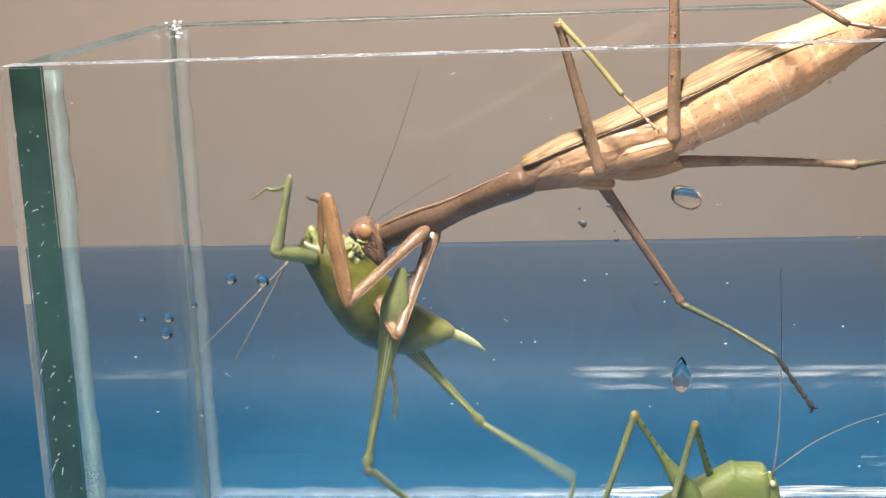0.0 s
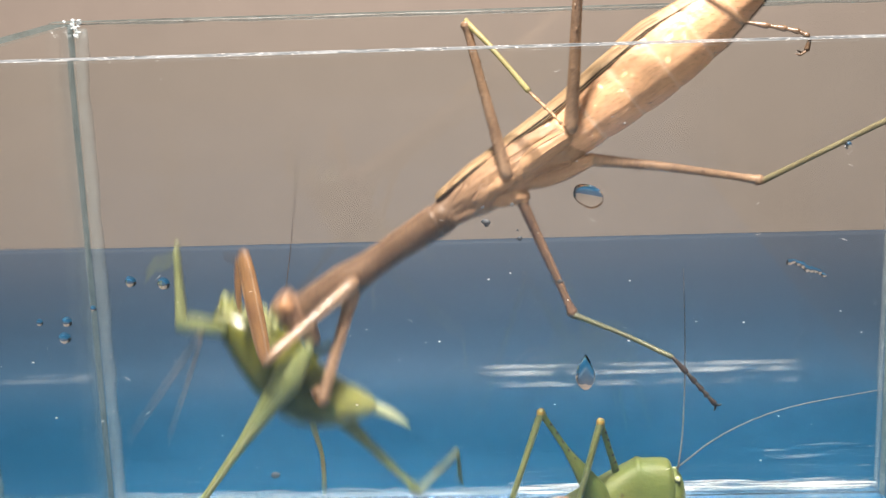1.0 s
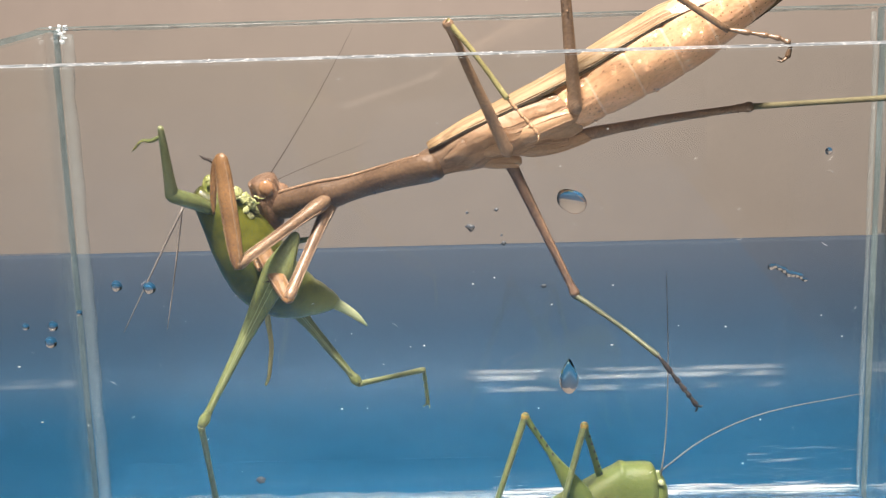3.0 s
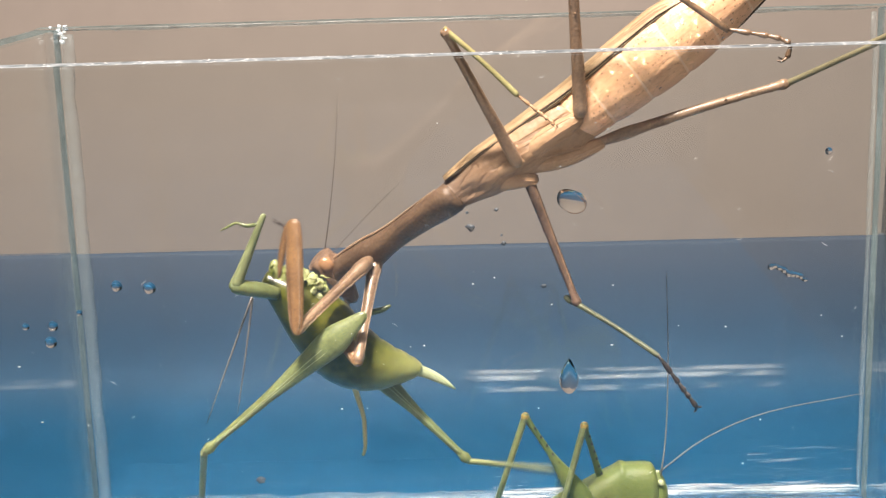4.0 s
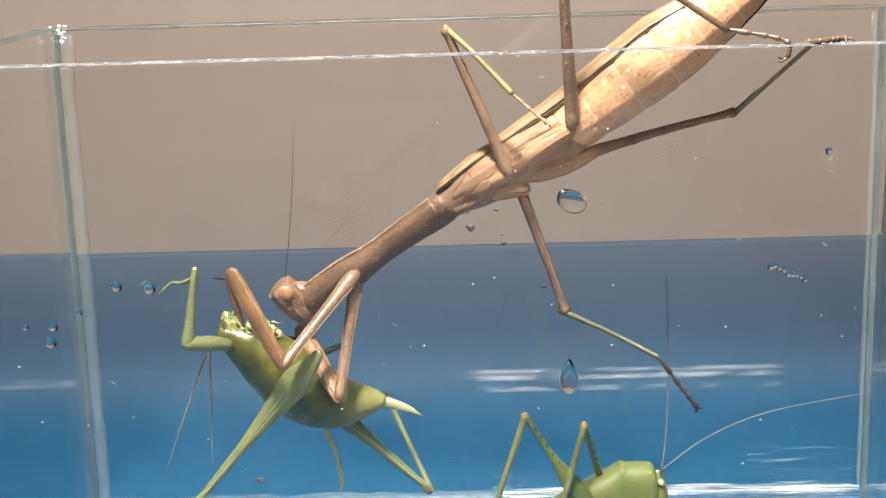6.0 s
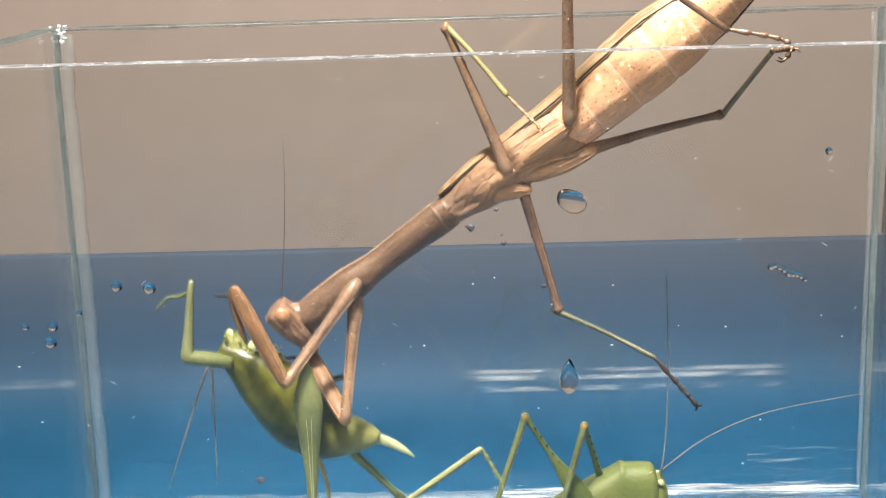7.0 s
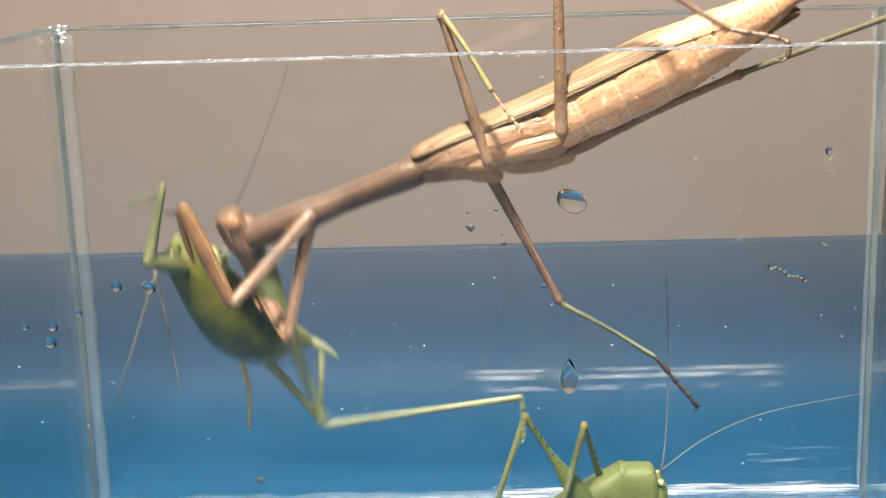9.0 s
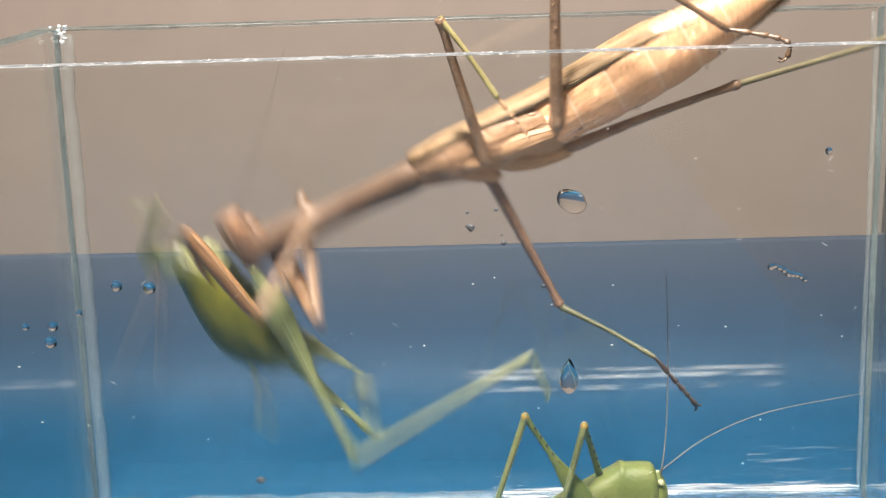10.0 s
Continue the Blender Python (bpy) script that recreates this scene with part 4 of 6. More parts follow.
def katydid():
    t = thing("katydid", "half-eaten green katydid held in the mantis's forelegs", "katydid")
    parts = {}
    bm = loft([(3.4, 0, 1.6, 1.4, 1.3), (5.5, 0, 1.4, 2.3, 2.3), (8, 0, 1.0, 3.2, 3.5), (11, 0, 0.1, 3.8, 4.6), (14.5, 0, -1.0, 4.3, 5.4), (18, 0, -2.1, 4.6, 5.5), (22, 0, -2.8, 4.4, 4.8), (26, 0, -2.3, 3.8, 3.8), (29, 0, -1.0, 2.5, 2.5), (31, 0, -0.1, 1.2, 1.2)], n=30, steps=6)
    for v in bm.verts:
        u = (v.co.x - 12) / 2.7
        f = u - math.floor(u)
        if v.co.x > 12:
            c = Vector((0, 0, np.interp(v.co.x, (12, 18, 26, 31), (-2, -4, -2.8, 0))))
            k = 1 - (0.015 + 0.055 * min(1, max(0, (v.co.x - 17) / 6))) * max(0, 1 - f * 2.2)
            v.co.y, v.co.z = v.co.y * k, c.z + (v.co.z - c.z) * k
        v.co.y += 0.1 * noise.noise(v.co * 0.7)
    part("body", bm, green_body, t, "plump green body, paler towards the tail")
    part("ovipositor", tube([(29, 0, -0.6, 1.0), (32, 0, 0.15, 0.85), (35, 0, 0.25, 0.6), (37.4, 0, 0.0, 0.12)], n=10, flat=0.45), pale_blade, t, "pale blade-shaped egg-layer")
    bm = bmesh.new()
    rnd = random.Random(8)
    tube([(8.5, 0, 1.2, 2.3), (6.4, 0, 2.4, 2.0), (4.9, 0, 3.4, 1.5), (3.8, 0, 4.4, 0.9), (3.4, 0, 5.0, 0.3)], n=14, bm=bm)
    for k in range(22):
        u = rnd.random()
        ball((7 - 3.2 * u + rnd.uniform(-0.6, 1.2), rnd.uniform(-1.8, 1.2), 2.2 + 2.4 * u + rnd.uniform(-0.6, 1.2)), [rnd.uniform(0.18, 0.5) for _ in range(3)], bm, u=8, v=5, rough=0.5, seed=k)
    part("head", bm, green_flesh, t, "torn half-eaten head with pale wet flesh", melt=0.14)
    bm = bmesh.new()
    for k in range(12):
        p = Vector((9.8 + rnd.gauss(0, 1.2), -2.2 + rnd.gauss(0, 0.8), 5.0 + rnd.gauss(0, 0.7)))
        pts, way = [], Vector((rnd.gauss(0, 1), rnd.gauss(0, 1), rnd.gauss(0.6, 1))).normalized()
        for q in range(5):
            pts.append((*p, 0.17 * (1 - q / 6)))
            way = (way + Vector((rnd.gauss(0, 0.6), rnd.gauss(0, 0.6), rnd.gauss(0, 0.6)))).normalized()
            p = p + way * 0.5
        tube(pts, n=5, steps=2, bm=bm)
    for k in range(26):
        ball((9.5 + rnd.uniform(-2.5, 3.0), rnd.uniform(-2.6, 1.0), 4.2 + rnd.uniform(-1.0, 1.4)), [rnd.uniform(0.3, 0.9) for _ in range(3)], bm, u=9, v=6, rough=0.6, seed=k + 40)
    part("torn_flesh", bm, shred_mat, t, "pale torn shreds of flesh")
    part("fore_femur", tube([(6.0, -2.6, 1.2, 0.9), (3.5, -3.6, 0.8, 1.15), (1.2, -4.4, 0.2, 1.15), (-0.2, -4.8, -0.1, 1.05), (-0.6, -4.8, 0.5, 0.5)], n=10), green_leg, t)
    parts["fore_tibia"] = part("fore_tibia", rod(11.5, ((-0.05, 0.6), (0.03, 1.0), (0.15, 0.85), (0.6, 0.62), (0.95, 0.45), (1, 0.2))), green_shin, t)
    f = part("tarsus", tube([(9.8, 0, 0.2, 0.3), (8.8, 0.2, 1.8, 0.3), (8.6, 0.4, 3.2, 0.22), (7.4, 0.5, 4.3, 0.2), (6.6, 0.5, 5.0, 0.08)], n=6), green_leg, parts["fore_tibia"])
    for key, side, length in (("near", -1, 30.5), ("far", 1, 25.9)):
        bm, keels = drumstick(length, 2.15 if side < 0 else 2.0)
        parts[key + "_femur"] = part("hind_femur", bm, green_leg, t)
        part("keel", keels, pale_blade, parts[key + "_femur"], "pale ridge")
        n = 30.5 if side < 0 else 17.0
        parts[key + "_tibia"] = part("hind_tibia", spined_shin(n, 0.55 if side < 0 else 0.5), green_shin, t)
        f = part("tarsus", foot_bones(6.4, 0.36), green_leg, parts[key + "_tibia"])
        f.matrix_basis = pose(n * MM, 0, 0, 0, 96 if side < 0 else 70, 0)
    part("middle_leg", tube([(22, 2.5, -5.5, 0.6), (25.0, 3.0, -8.6, 0.45), (27.6, 3.0, -11.2, 0.36), (29.2, 3.0, -13.6, 0.34), (30.4, 3.0, -15.6, 0.3), (30.8, 3.0, -17.0, 0.2)], n=7), leg_olive, t)
    part("middle_leg", tube([(17.5, 3.2, -1, 0.7), (20.0, 3.6, 3.0, 0.55), (22.0, 3.6, 5.0, 0.45), (22.8, 3.6, 6.2, 0.2)], n=7), green_leg, t)
    for key, length, bow in (("whip_a", 21, 0.8), ("whip_b", 19, -0.7)):
        pts = [(length * u, 0, bow * math.sin(math.pi * u), r) for u, r in ((0, 0.2), (0.3, 0.16), (0.65, 0.11), (1, 0.05))]
        parts[key] = part("antenna", tube(pts, n=5), whip_mat, t)
    return t, parts


# ---- the katydid that stands on the tank's floor ----
def standing_katydid():
    base = (20, 33, FLOOR)
    t = thing("katydid", "whole green katydid standing on the tank's glass floor", "katydid", base)
    made = []
    rows = []
    for x, top, ry in ((7, 13.4, 1.0), (10, 16.2, 3.0), (14, 18.6, 3.9), (18.1, 21.1, 3.8), (20.5, 22.5, 3.6), (22.6, 23.7, 3.3), (23.3, 24.2, 3.2), (24.2, 23.9, 3.3), (26, 23.9, 3.4), (28, 23.8, 3.3), (28.7, 23.3, 3.0), (29.2, 22.0, 2.6), (29.6, 20.0, 2.0)):
        low = float(np.interp(x, (7, 14, 22, 30), (11, 9.4, 11, 12.6)))
        rows.append((x, 34, (top + low) / 2, ry, (top - low) / 2))
    bm = loft(rows, n=32, power=0.68)
    made.append(part("body", bm, leaf_green, t, "leaf-green back with a flat saddle"))
    made.append(part("head", ball((29.3, 34, 17.2), (1.9, 2.5, 5.0), u=18, v=12), leaf_green, t))
    hd = made[-1]
    for s in (-1, 1):
        made.append(part("eye", ball((29.7, 34 + s * 2.0, 21.2), (0.5, 0.45, 0.55)), pale_blade, t))
    for pts in ([(29.8, 33, 22.0, 0.16), (30.6, 33, 30, 0.12), (30.9, 33.5, 43, 0.09), (30.6, 34, 56, 0.04)], [(29.8, 35, 21.8, 0.16), (37.5, 36, 27.2, 0.12), (48, 37, 31.2, 0.09), (64, 38, 33.8, 0.05)]):
        made.append(part("antenna", tube(pts, n=5), whip_mat, t))
    def leg(hip, knee, foot, big):
        d = Vector(knee) - Vector(hip)
        rows = [(*(Vector(hip) + d * u), r) for u, r in ((0, 0.8), (0.08, big * 0.9), (0.2, big), (0.42, big * 0.62), (0.62, 0.55), (0.93, 0.5), (0.985, 0.72), (1.0, 0.5))]
        made.append(part("hind_femur", tube(rows, n=10, steps=2, flat=0.7), leaf_green, t))
        f = made[-1]
        d = Vector(foot) - Vector(knee)
        bm = tube([(*(Vector(knee) + d * u), r) for u, r in ((-0.02, 0.5), (0.04, 0.58), (0.5, 0.46), (1, 0.42))], n=8)
        made.append(part("hind_tibia", bm, green_leg, t))
        bm = bmesh.new()
        a = Vector(hip) + (Vector(knee) - Vector(hip)) * 0.95
        e = Vector(hip) - Vector(knee)
        for k in range(6):
            p = Vector(knee) + e * (0.12 + 0.09 * k) + Vector((0.35, -0.35, 0.1))
            ball(p, (0.22, 0.2, 0.3), bm, u=6, v=4)
        made.append(part("knee_spots", bm, leg_dark, t))
        made.append(part("knee", ball(knee, (0.7, 0.62, 0.72), u=12, v=8, rough=0.2), knee_mat, t, "orange-brown knee"))
        made.append(part("tarsus", tube([(*foot, 0.4), (foot[0] - 1.5, foot[1], FLOOR + 0.0, 0.4), (foot[0] - 4, foot[1], FLOOR - 0.1, 0.25)], n=6), green_leg, t))
    leg((18.0, 31.0, 17.0), (7.6, 29.5, 34.0), (-2.6, 28.5, FLOOR), 1.9)
    leg((21.8, 37.0, 15.0), (17.0, 29.0, 32.4), (9.2, 28.0, FLOOR), 1.1)
    for x0, x1, y in ((24, 27, 29.5), (27, 32, 29.8), (24, 28, 38.5), (27, 33, 38.2)):
        made.append(part("walking_leg", tube([(x0, 33 + (y - 34) * 0.4, 14, 0.6), ((x0 + x1) / 2, y, 15.5, 0.5), (x1, y + (y - 34) * 0.3, FLOOR, 0.35), (x1 + 2, y + (y - 34) * 0.3, FLOOR - 0.1, 0.2)], n=7), green_leg, t))
    made.append(part("egg_layer", tube([(12, 33, 17.5, 0.6), (9.5, 32.5, 17.6, 0.6), (6.5, 32, 16, 0.5), (4.5, 32, 13.5, 0.25)], n=8, flat=0.5), leg_brown, t))
    for o in made:
        o.location = (Vector((-1.0, 0, 1.1)) - Vector(base)) * MM


standing_katydid()
crumb = part("debris", ball((0, 0, 0), (0.8, 0.2, 0.6), rough=0.9, seed=9), grime)
crumb.location = Vector((-43.3, YB - GLASS - 0.6, 8.6)) * MM
tagged(crumb, "dark crumb stuck to the inside of the tank's glass", "debris")

the_mantis, limb = mantis()
the_katydid, bit = katydid()

BEATS = []


def beat(t, **points):
    BEATS.append((t, points))


# ---- joints placed to fit the camera's view, second by second (x and z in millimetres) ----
def score():
    beat(0.0, neck=(-10.5, 76.3), hip=(11.1, 82.0), shoulder=(-24.0, 70.8), elbow=(-35.5, 58.9), claw=(-38.1, 75.6), far_elbow=(-28.2, 54.0), head=(-32.8, 66.7), wrist=(-45.9, 67.6), paw=(-42.6, 79.3), sting=(-16.2, 49.0), knee=(-34.2, 32.7), foot=(-18.7, 16.5), far_knee=(-17.5, 34.2), far_foot=(-1.9, 24.1), hind_knee=(37.5, 77.1), hind_foot=(43.2, 78.3), mid_knee=(-4.2, 98.4), mid_foot=(8.8, 83.7), low_knee=(12.6, 59.1), low_heel=(25.0, 52.6), low_foot=(30.2, 44.9), high_knee=(12.1, 111.4))
    beat(0.3, neck=(-10.6, 76.9), hip=(10.7, 82.7), shoulder=(-24.5, 71.3), elbow=(-35.3, 60.6), claw=(-38.4, 77.5), far_elbow=(-28.2, 55.3), head=(-33.5, 68.0), wrist=(-46.1, 69.6), paw=(-44.3, 81.3), sting=(-17.9, 50.6), knee=(-32.1, 35.4), foot=(-18.5, 19.3), far_knee=(-18.2, 37.5), far_foot=(-7.8, 41.3), hind_knee=(38.2, 77.5), hind_foot=(44.1, 78.9), mid_knee=(-3.8, 98.5), mid_foot=(9.5, 84.2), low_knee=(12.8, 59.4), low_heel=(25.1, 52.7), low_foot=(30.3, 45.0), high_knee=(12.0, 111.7))
    beat(0.5, neck=(-12.2, 72.4), hip=(10.1, 80.0), shoulder=(-26.3, 64.0), elbow=(-36.2, 52.5), claw=(-42.7, 66.7), far_elbow=(-29.7, 46.9), head=(-36.1, 57.8), wrist=(-50.2, 59.1), paw=(-50.7, 70.3), sting=(-19.3, 40.0), knee=(-40.9, 27.5), foot=(-33.8, 13.8), far_knee=(-20.5, 22.1), far_foot=(-15.9, 30.6), hind_knee=(37.4, 74.9), hind_foot=(45.8, 77.3), mid_knee=(-3.8, 98.4), mid_foot=(7.7, 84.7), low_knee=(11.0, 57.5), low_heel=(24.6, 52.4), low_foot=(30.3, 45.0), high_knee=(12.2, 111.7))
    beat(0.7, neck=(-12.2, 72.4), hip=(10.1, 80.0), shoulder=(-26.3, 64.0), elbow=(-36.2, 52.5), claw=(-42.7, 66.7), far_elbow=(-29.7, 46.9), head=(-36.1, 57.8), wrist=(-50.2, 59.1), paw=(-50.7, 70.3), sting=(-19.3, 40.0), knee=(-40.9, 27.5), foot=(-33.8, 13.8), far_knee=(-20.5, 22.1), far_foot=(-11.5, 24.1), hind_knee=(37.4, 74.9), hind_foot=(45.8, 77.3), mid_knee=(-3.8, 98.4), mid_foot=(7.7, 84.7), low_knee=(11.0, 57.5), low_heel=(24.6, 52.4), low_foot=(30.3, 45.0), high_knee=(12.2, 111.7))
    beat(0.8, neck=(-10.6, 79.7), hip=(11.1, 84.6), shoulder=(-25.2, 78.0), elbow=(-36.4, 68.5), claw=(-39.7, 85.6), far_elbow=(-29.8, 64.0), head=(-34.6, 75.9), wrist=(-44.5, 79.6), paw=(-47.9, 88.7), sting=(-20.2, 60.3), knee=(-33.7, 46.0), foot=(-10.8, 26.5), far_knee=(-23.1, 47.1), far_foot=(-10.8, 41.8), hind_knee=(38.6, 81.1), hind_foot=(51.3, 84.0), mid_knee=(-4.1, 98.6), mid_foot=(9.1, 83.9), low_knee=(12.9, 61.1), low_heel=(25.0, 52.8), low_foot=(30.0, 45.0), high_knee=(11.9, 112.6))
    beat(1.0, neck=(-8.6, 70.6), hip=(11.3, 82.2), shoulder=(-22.7, 61.2), elbow=(-33.9, 50.2), claw=(-36.2, 65.7), far_elbow=(-25.8, 44.1), head=(-30.3, 55.5), wrist=(-44.8, 57.4), paw=(-45.8, 69.6), sting=(-13.7, 36.8), knee=(-46.4, 26.1), foot=(-43.3, 12.4), far_knee=(-13.3, 22.6), far_foot=(-6.8, 29.3), hind_knee=(38.3, 74.4), hind_foot=(57.2, 84.1), mid_knee=(-3.5, 98.2), mid_foot=(7.6, 86.2), low_knee=(10.8, 57.2), low_heel=(24.3, 51.7), low_foot=(30.2, 44.8), high_knee=(13.0, 111.3))
    beat(1.3, neck=(-9.5, 68.3), hip=(11.4, 82.1), shoulder=(-23.7, 57.2), elbow=(-32.5, 44.2), claw=(-39.7, 59.0), far_elbow=(-23.6, 39.3), head=(-32.3, 49.7), wrist=(-46.8, 49.8), paw=(-51.4, 61.5), sting=(-13.2, 34.4), knee=(-47.1, 27.9), foot=(-50.1, 15.7), far_knee=(-13.2, 20.6), far_foot=(-7.7, 21.9), hind_knee=(37.0, 75.7), hind_foot=(57.5, 86.9), mid_knee=(-4.0, 97.5), mid_foot=(9.4, 87.1), low_knee=(10.4, 56.4), low_heel=(24.4, 51.9), low_foot=(30.3, 44.6), high_knee=(12.3, 112.0))
    beat(1.5, neck=(-9.3, 67.7), hip=(11.6, 81.2), shoulder=(-23.2, 56.1), elbow=(-31.9, 43.2), claw=(-38.0, 57.4), far_elbow=(-23.0, 38.2), head=(-31.0, 48.0), wrist=(-45.0, 49.3), paw=(-47.1, 61.6), sting=(-11.0, 32.8), knee=(-46.1, 28.0), foot=(-50.9, 15.9), far_knee=(-12.7, 20.2), far_foot=(-11.7, 28.8), hind_knee=(35.8, 87.7), hind_foot=(58.5, 100.8), mid_knee=(-4.5, 97.2), mid_foot=(9.6, 87.5), low_knee=(10.3, 56.2), low_heel=(24.1, 51.9), low_foot=(30.1, 44.6), high_knee=(12.7, 112.1))
    beat(1.6, neck=(-9.3, 67.7), hip=(11.6, 81.2), shoulder=(-23.2, 56.1), elbow=(-31.9, 43.2), claw=(-38.0, 57.4), far_elbow=(-23.0, 38.2), head=(-31.0, 48.0), wrist=(-45.0, 49.3), paw=(-47.1, 61.6), sting=(-11.0, 32.8), knee=(-46.1, 28.0), foot=(-50.9, 15.9), far_knee=(-12.7, 20.2), far_foot=(-11.7, 28.8), hind_knee=(35.8, 87.7), hind_foot=(58.5, 100.8), mid_knee=(-4.5, 97.2), mid_foot=(9.6, 87.5), low_knee=(10.3, 56.2), low_heel=(24.1, 51.9), low_foot=(30.1, 44.6), high_knee=(12.7, 112.1))
    beat(1.8, neck=(-7.9, 73.6), hip=(12.6, 83.5), shoulder=(-21.9, 67.1), elbow=(-33.5, 56.1), claw=(-35.5, 71.9), far_elbow=(-25.8, 50.4), head=(-29.8, 62.6), wrist=(-43.4, 64.8), paw=(-40.0, 76.0), sting=(-14.4, 43.4), knee=(-41.7, 30.2), foot=(-41.2, 15.7), far_knee=(-14.9, 28.2), far_foot=(-7.8, 37.9), hind_knee=(40.1, 91.4), hind_foot=(39.5, 100.7), mid_knee=(-4.5, 98.0), mid_foot=(9.2, 85.7), low_knee=(12.5, 58.3), low_heel=(24.6, 52.1), low_foot=(30.4, 44.7), high_knee=(12.2, 112.2))
    beat(2.0, neck=(-7.3, 74.1), hip=(13.4, 83.3), shoulder=(-19.7, 67.0), elbow=(-32.4, 57.7), claw=(-32.0, 73.0), far_elbow=(-24.0, 51.8), head=(-28.0, 63.1), wrist=(-40.6, 66.1), paw=(-39.5, 78.2), sting=(-12.3, 44.4), knee=(-37.3, 30.0), foot=(-36.2, 15.8), far_knee=(-11.9, 29.5), far_foot=(-4.6, 44.6), hind_knee=(41.8, 86.1), hind_foot=(62.0, 95.5), mid_knee=(-4.3, 98.3), mid_foot=(8.8, 85.0), low_knee=(12.7, 58.8), low_heel=(24.9, 52.3), low_foot=(30.3, 44.7), high_knee=(13.1, 112.3))
    beat(2.3, neck=(-9.5, 70.2), hip=(11.3, 82.4), shoulder=(-24.6, 60.1), elbow=(-33.4, 46.8), claw=(-40.1, 61.3), far_elbow=(-25.3, 41.5), head=(-32.3, 53.4), wrist=(-47.3, 52.9), paw=(-50.6, 64.5), sting=(-13.0, 36.1), knee=(-38.7, 27.0), foot=(-36.8, 13.3), far_knee=(-17.1, 21.7), far_foot=(-8.4, 23.5), hind_knee=(36.2, 83.6), hind_foot=(58.6, 91.1), mid_knee=(-4.3, 97.8), mid_foot=(9.2, 86.4), low_knee=(10.7, 56.4), low_heel=(24.3, 52.2), low_foot=(30.3, 44.5), high_knee=(11.7, 112.6))
    beat(2.5, neck=(-8.4, 71.3), hip=(12.6, 82.2), shoulder=(-23.1, 60.3), elbow=(-32.4, 47.4), claw=(-40.2, 62.8), far_elbow=(-24.2, 42.7), head=(-32.1, 53.2), wrist=(-46.7, 54.3), paw=(-50.2, 65.9), sting=(-13.6, 37.6), knee=(-50.9, 28.3), foot=(-54.1, 16.2), far_knee=(-14.1, 21.9), far_foot=(-5.5, 20.2), hind_knee=(35.6, 84.3), hind_foot=(60.6, 91.4), mid_knee=(-4.3, 97.7), mid_foot=(8.9, 86.4), low_knee=(11.5, 56.8), low_heel=(24.5, 52.0), low_foot=(30.1, 44.7), high_knee=(11.7, 112.4))
    beat(2.6, neck=(-8.4, 71.3), hip=(12.6, 82.2), shoulder=(-23.1, 60.3), elbow=(-32.4, 47.4), claw=(-40.2, 62.8), far_elbow=(-24.2, 42.7), head=(-32.1, 53.2), wrist=(-46.7, 54.3), paw=(-50.2, 65.9), sting=(-13.6, 37.6), knee=(-50.9, 28.3), foot=(-54.1, 16.2), far_knee=(-14.1, 21.9), far_foot=(-5.5, 20.2), hind_knee=(35.6, 84.3), hind_foot=(60.6, 91.4), mid_knee=(-4.3, 97.7), mid_foot=(8.9, 86.4), low_knee=(11.5, 56.8), low_heel=(24.5, 52.0), low_foot=(30.1, 44.7), high_knee=(11.7, 112.4))
    beat(2.7, neck=(-7.7, 79.2), hip=(11.9, 85.9), shoulder=(-23.1, 75.3), elbow=(-34.9, 65.4), claw=(-36.7, 83.4), far_elbow=(-27.7, 60.5), head=(-30.8, 74.0), wrist=(-44.1, 76.7), paw=(-44.7, 85.7), sting=(-17.3, 53.7), knee=(-42.2, 40.4), foot=(-41.4, 25.4), far_knee=(-19.6, 41.8), far_foot=(-9.2, 43.9), hind_knee=(39.2, 85.9), hind_foot=(60.0, 87.0), mid_knee=(-3.9, 99.2), mid_foot=(8.3, 83.6), low_knee=(13.5, 60.6), low_heel=(24.7, 52.5), low_foot=(30.2, 45.0), high_knee=(12.2, 112.5))
    beat(3.0, neck=(-7.7, 79.2), hip=(11.9, 85.9), shoulder=(-23.1, 75.3), elbow=(-34.9, 65.4), claw=(-36.7, 83.4), far_elbow=(-27.7, 60.5), head=(-30.8, 74.0), wrist=(-44.1, 76.7), paw=(-44.7, 85.7), sting=(-17.3, 53.7), knee=(-42.2, 40.4), foot=(-41.4, 25.4), far_knee=(-19.6, 41.8), far_foot=(-9.2, 43.9), hind_knee=(39.2, 85.9), hind_foot=(60.0, 87.0), mid_knee=(-3.9, 99.2), mid_foot=(8.3, 83.6), low_knee=(13.5, 60.6), low_heel=(24.7, 52.5), low_foot=(30.2, 45.0), high_knee=(12.2, 112.5))
    beat(3.4, neck=(-8.8, 71.7), hip=(11.9, 82.6), shoulder=(-23.0, 62.0), elbow=(-32.7, 49.1), claw=(-39.7, 64.4), far_elbow=(-24.1, 44.4), head=(-32.8, 56.2), wrist=(-45.8, 55.1), paw=(-41.9, 66.7), sting=(-13.5, 40.5), knee=(-53.1, 27.9), foot=(-58.5, 16.2), far_knee=(-12.7, 22.3), far_foot=(-5.7, 14.3), hind_knee=(40.9, 89.1), hind_foot=(59.9, 97.2), mid_knee=(-4.3, 97.8), mid_foot=(9.1, 86.6), low_knee=(11.2, 57.0), low_heel=(24.5, 52.1), low_foot=(30.1, 44.9), high_knee=(11.8, 112.4))
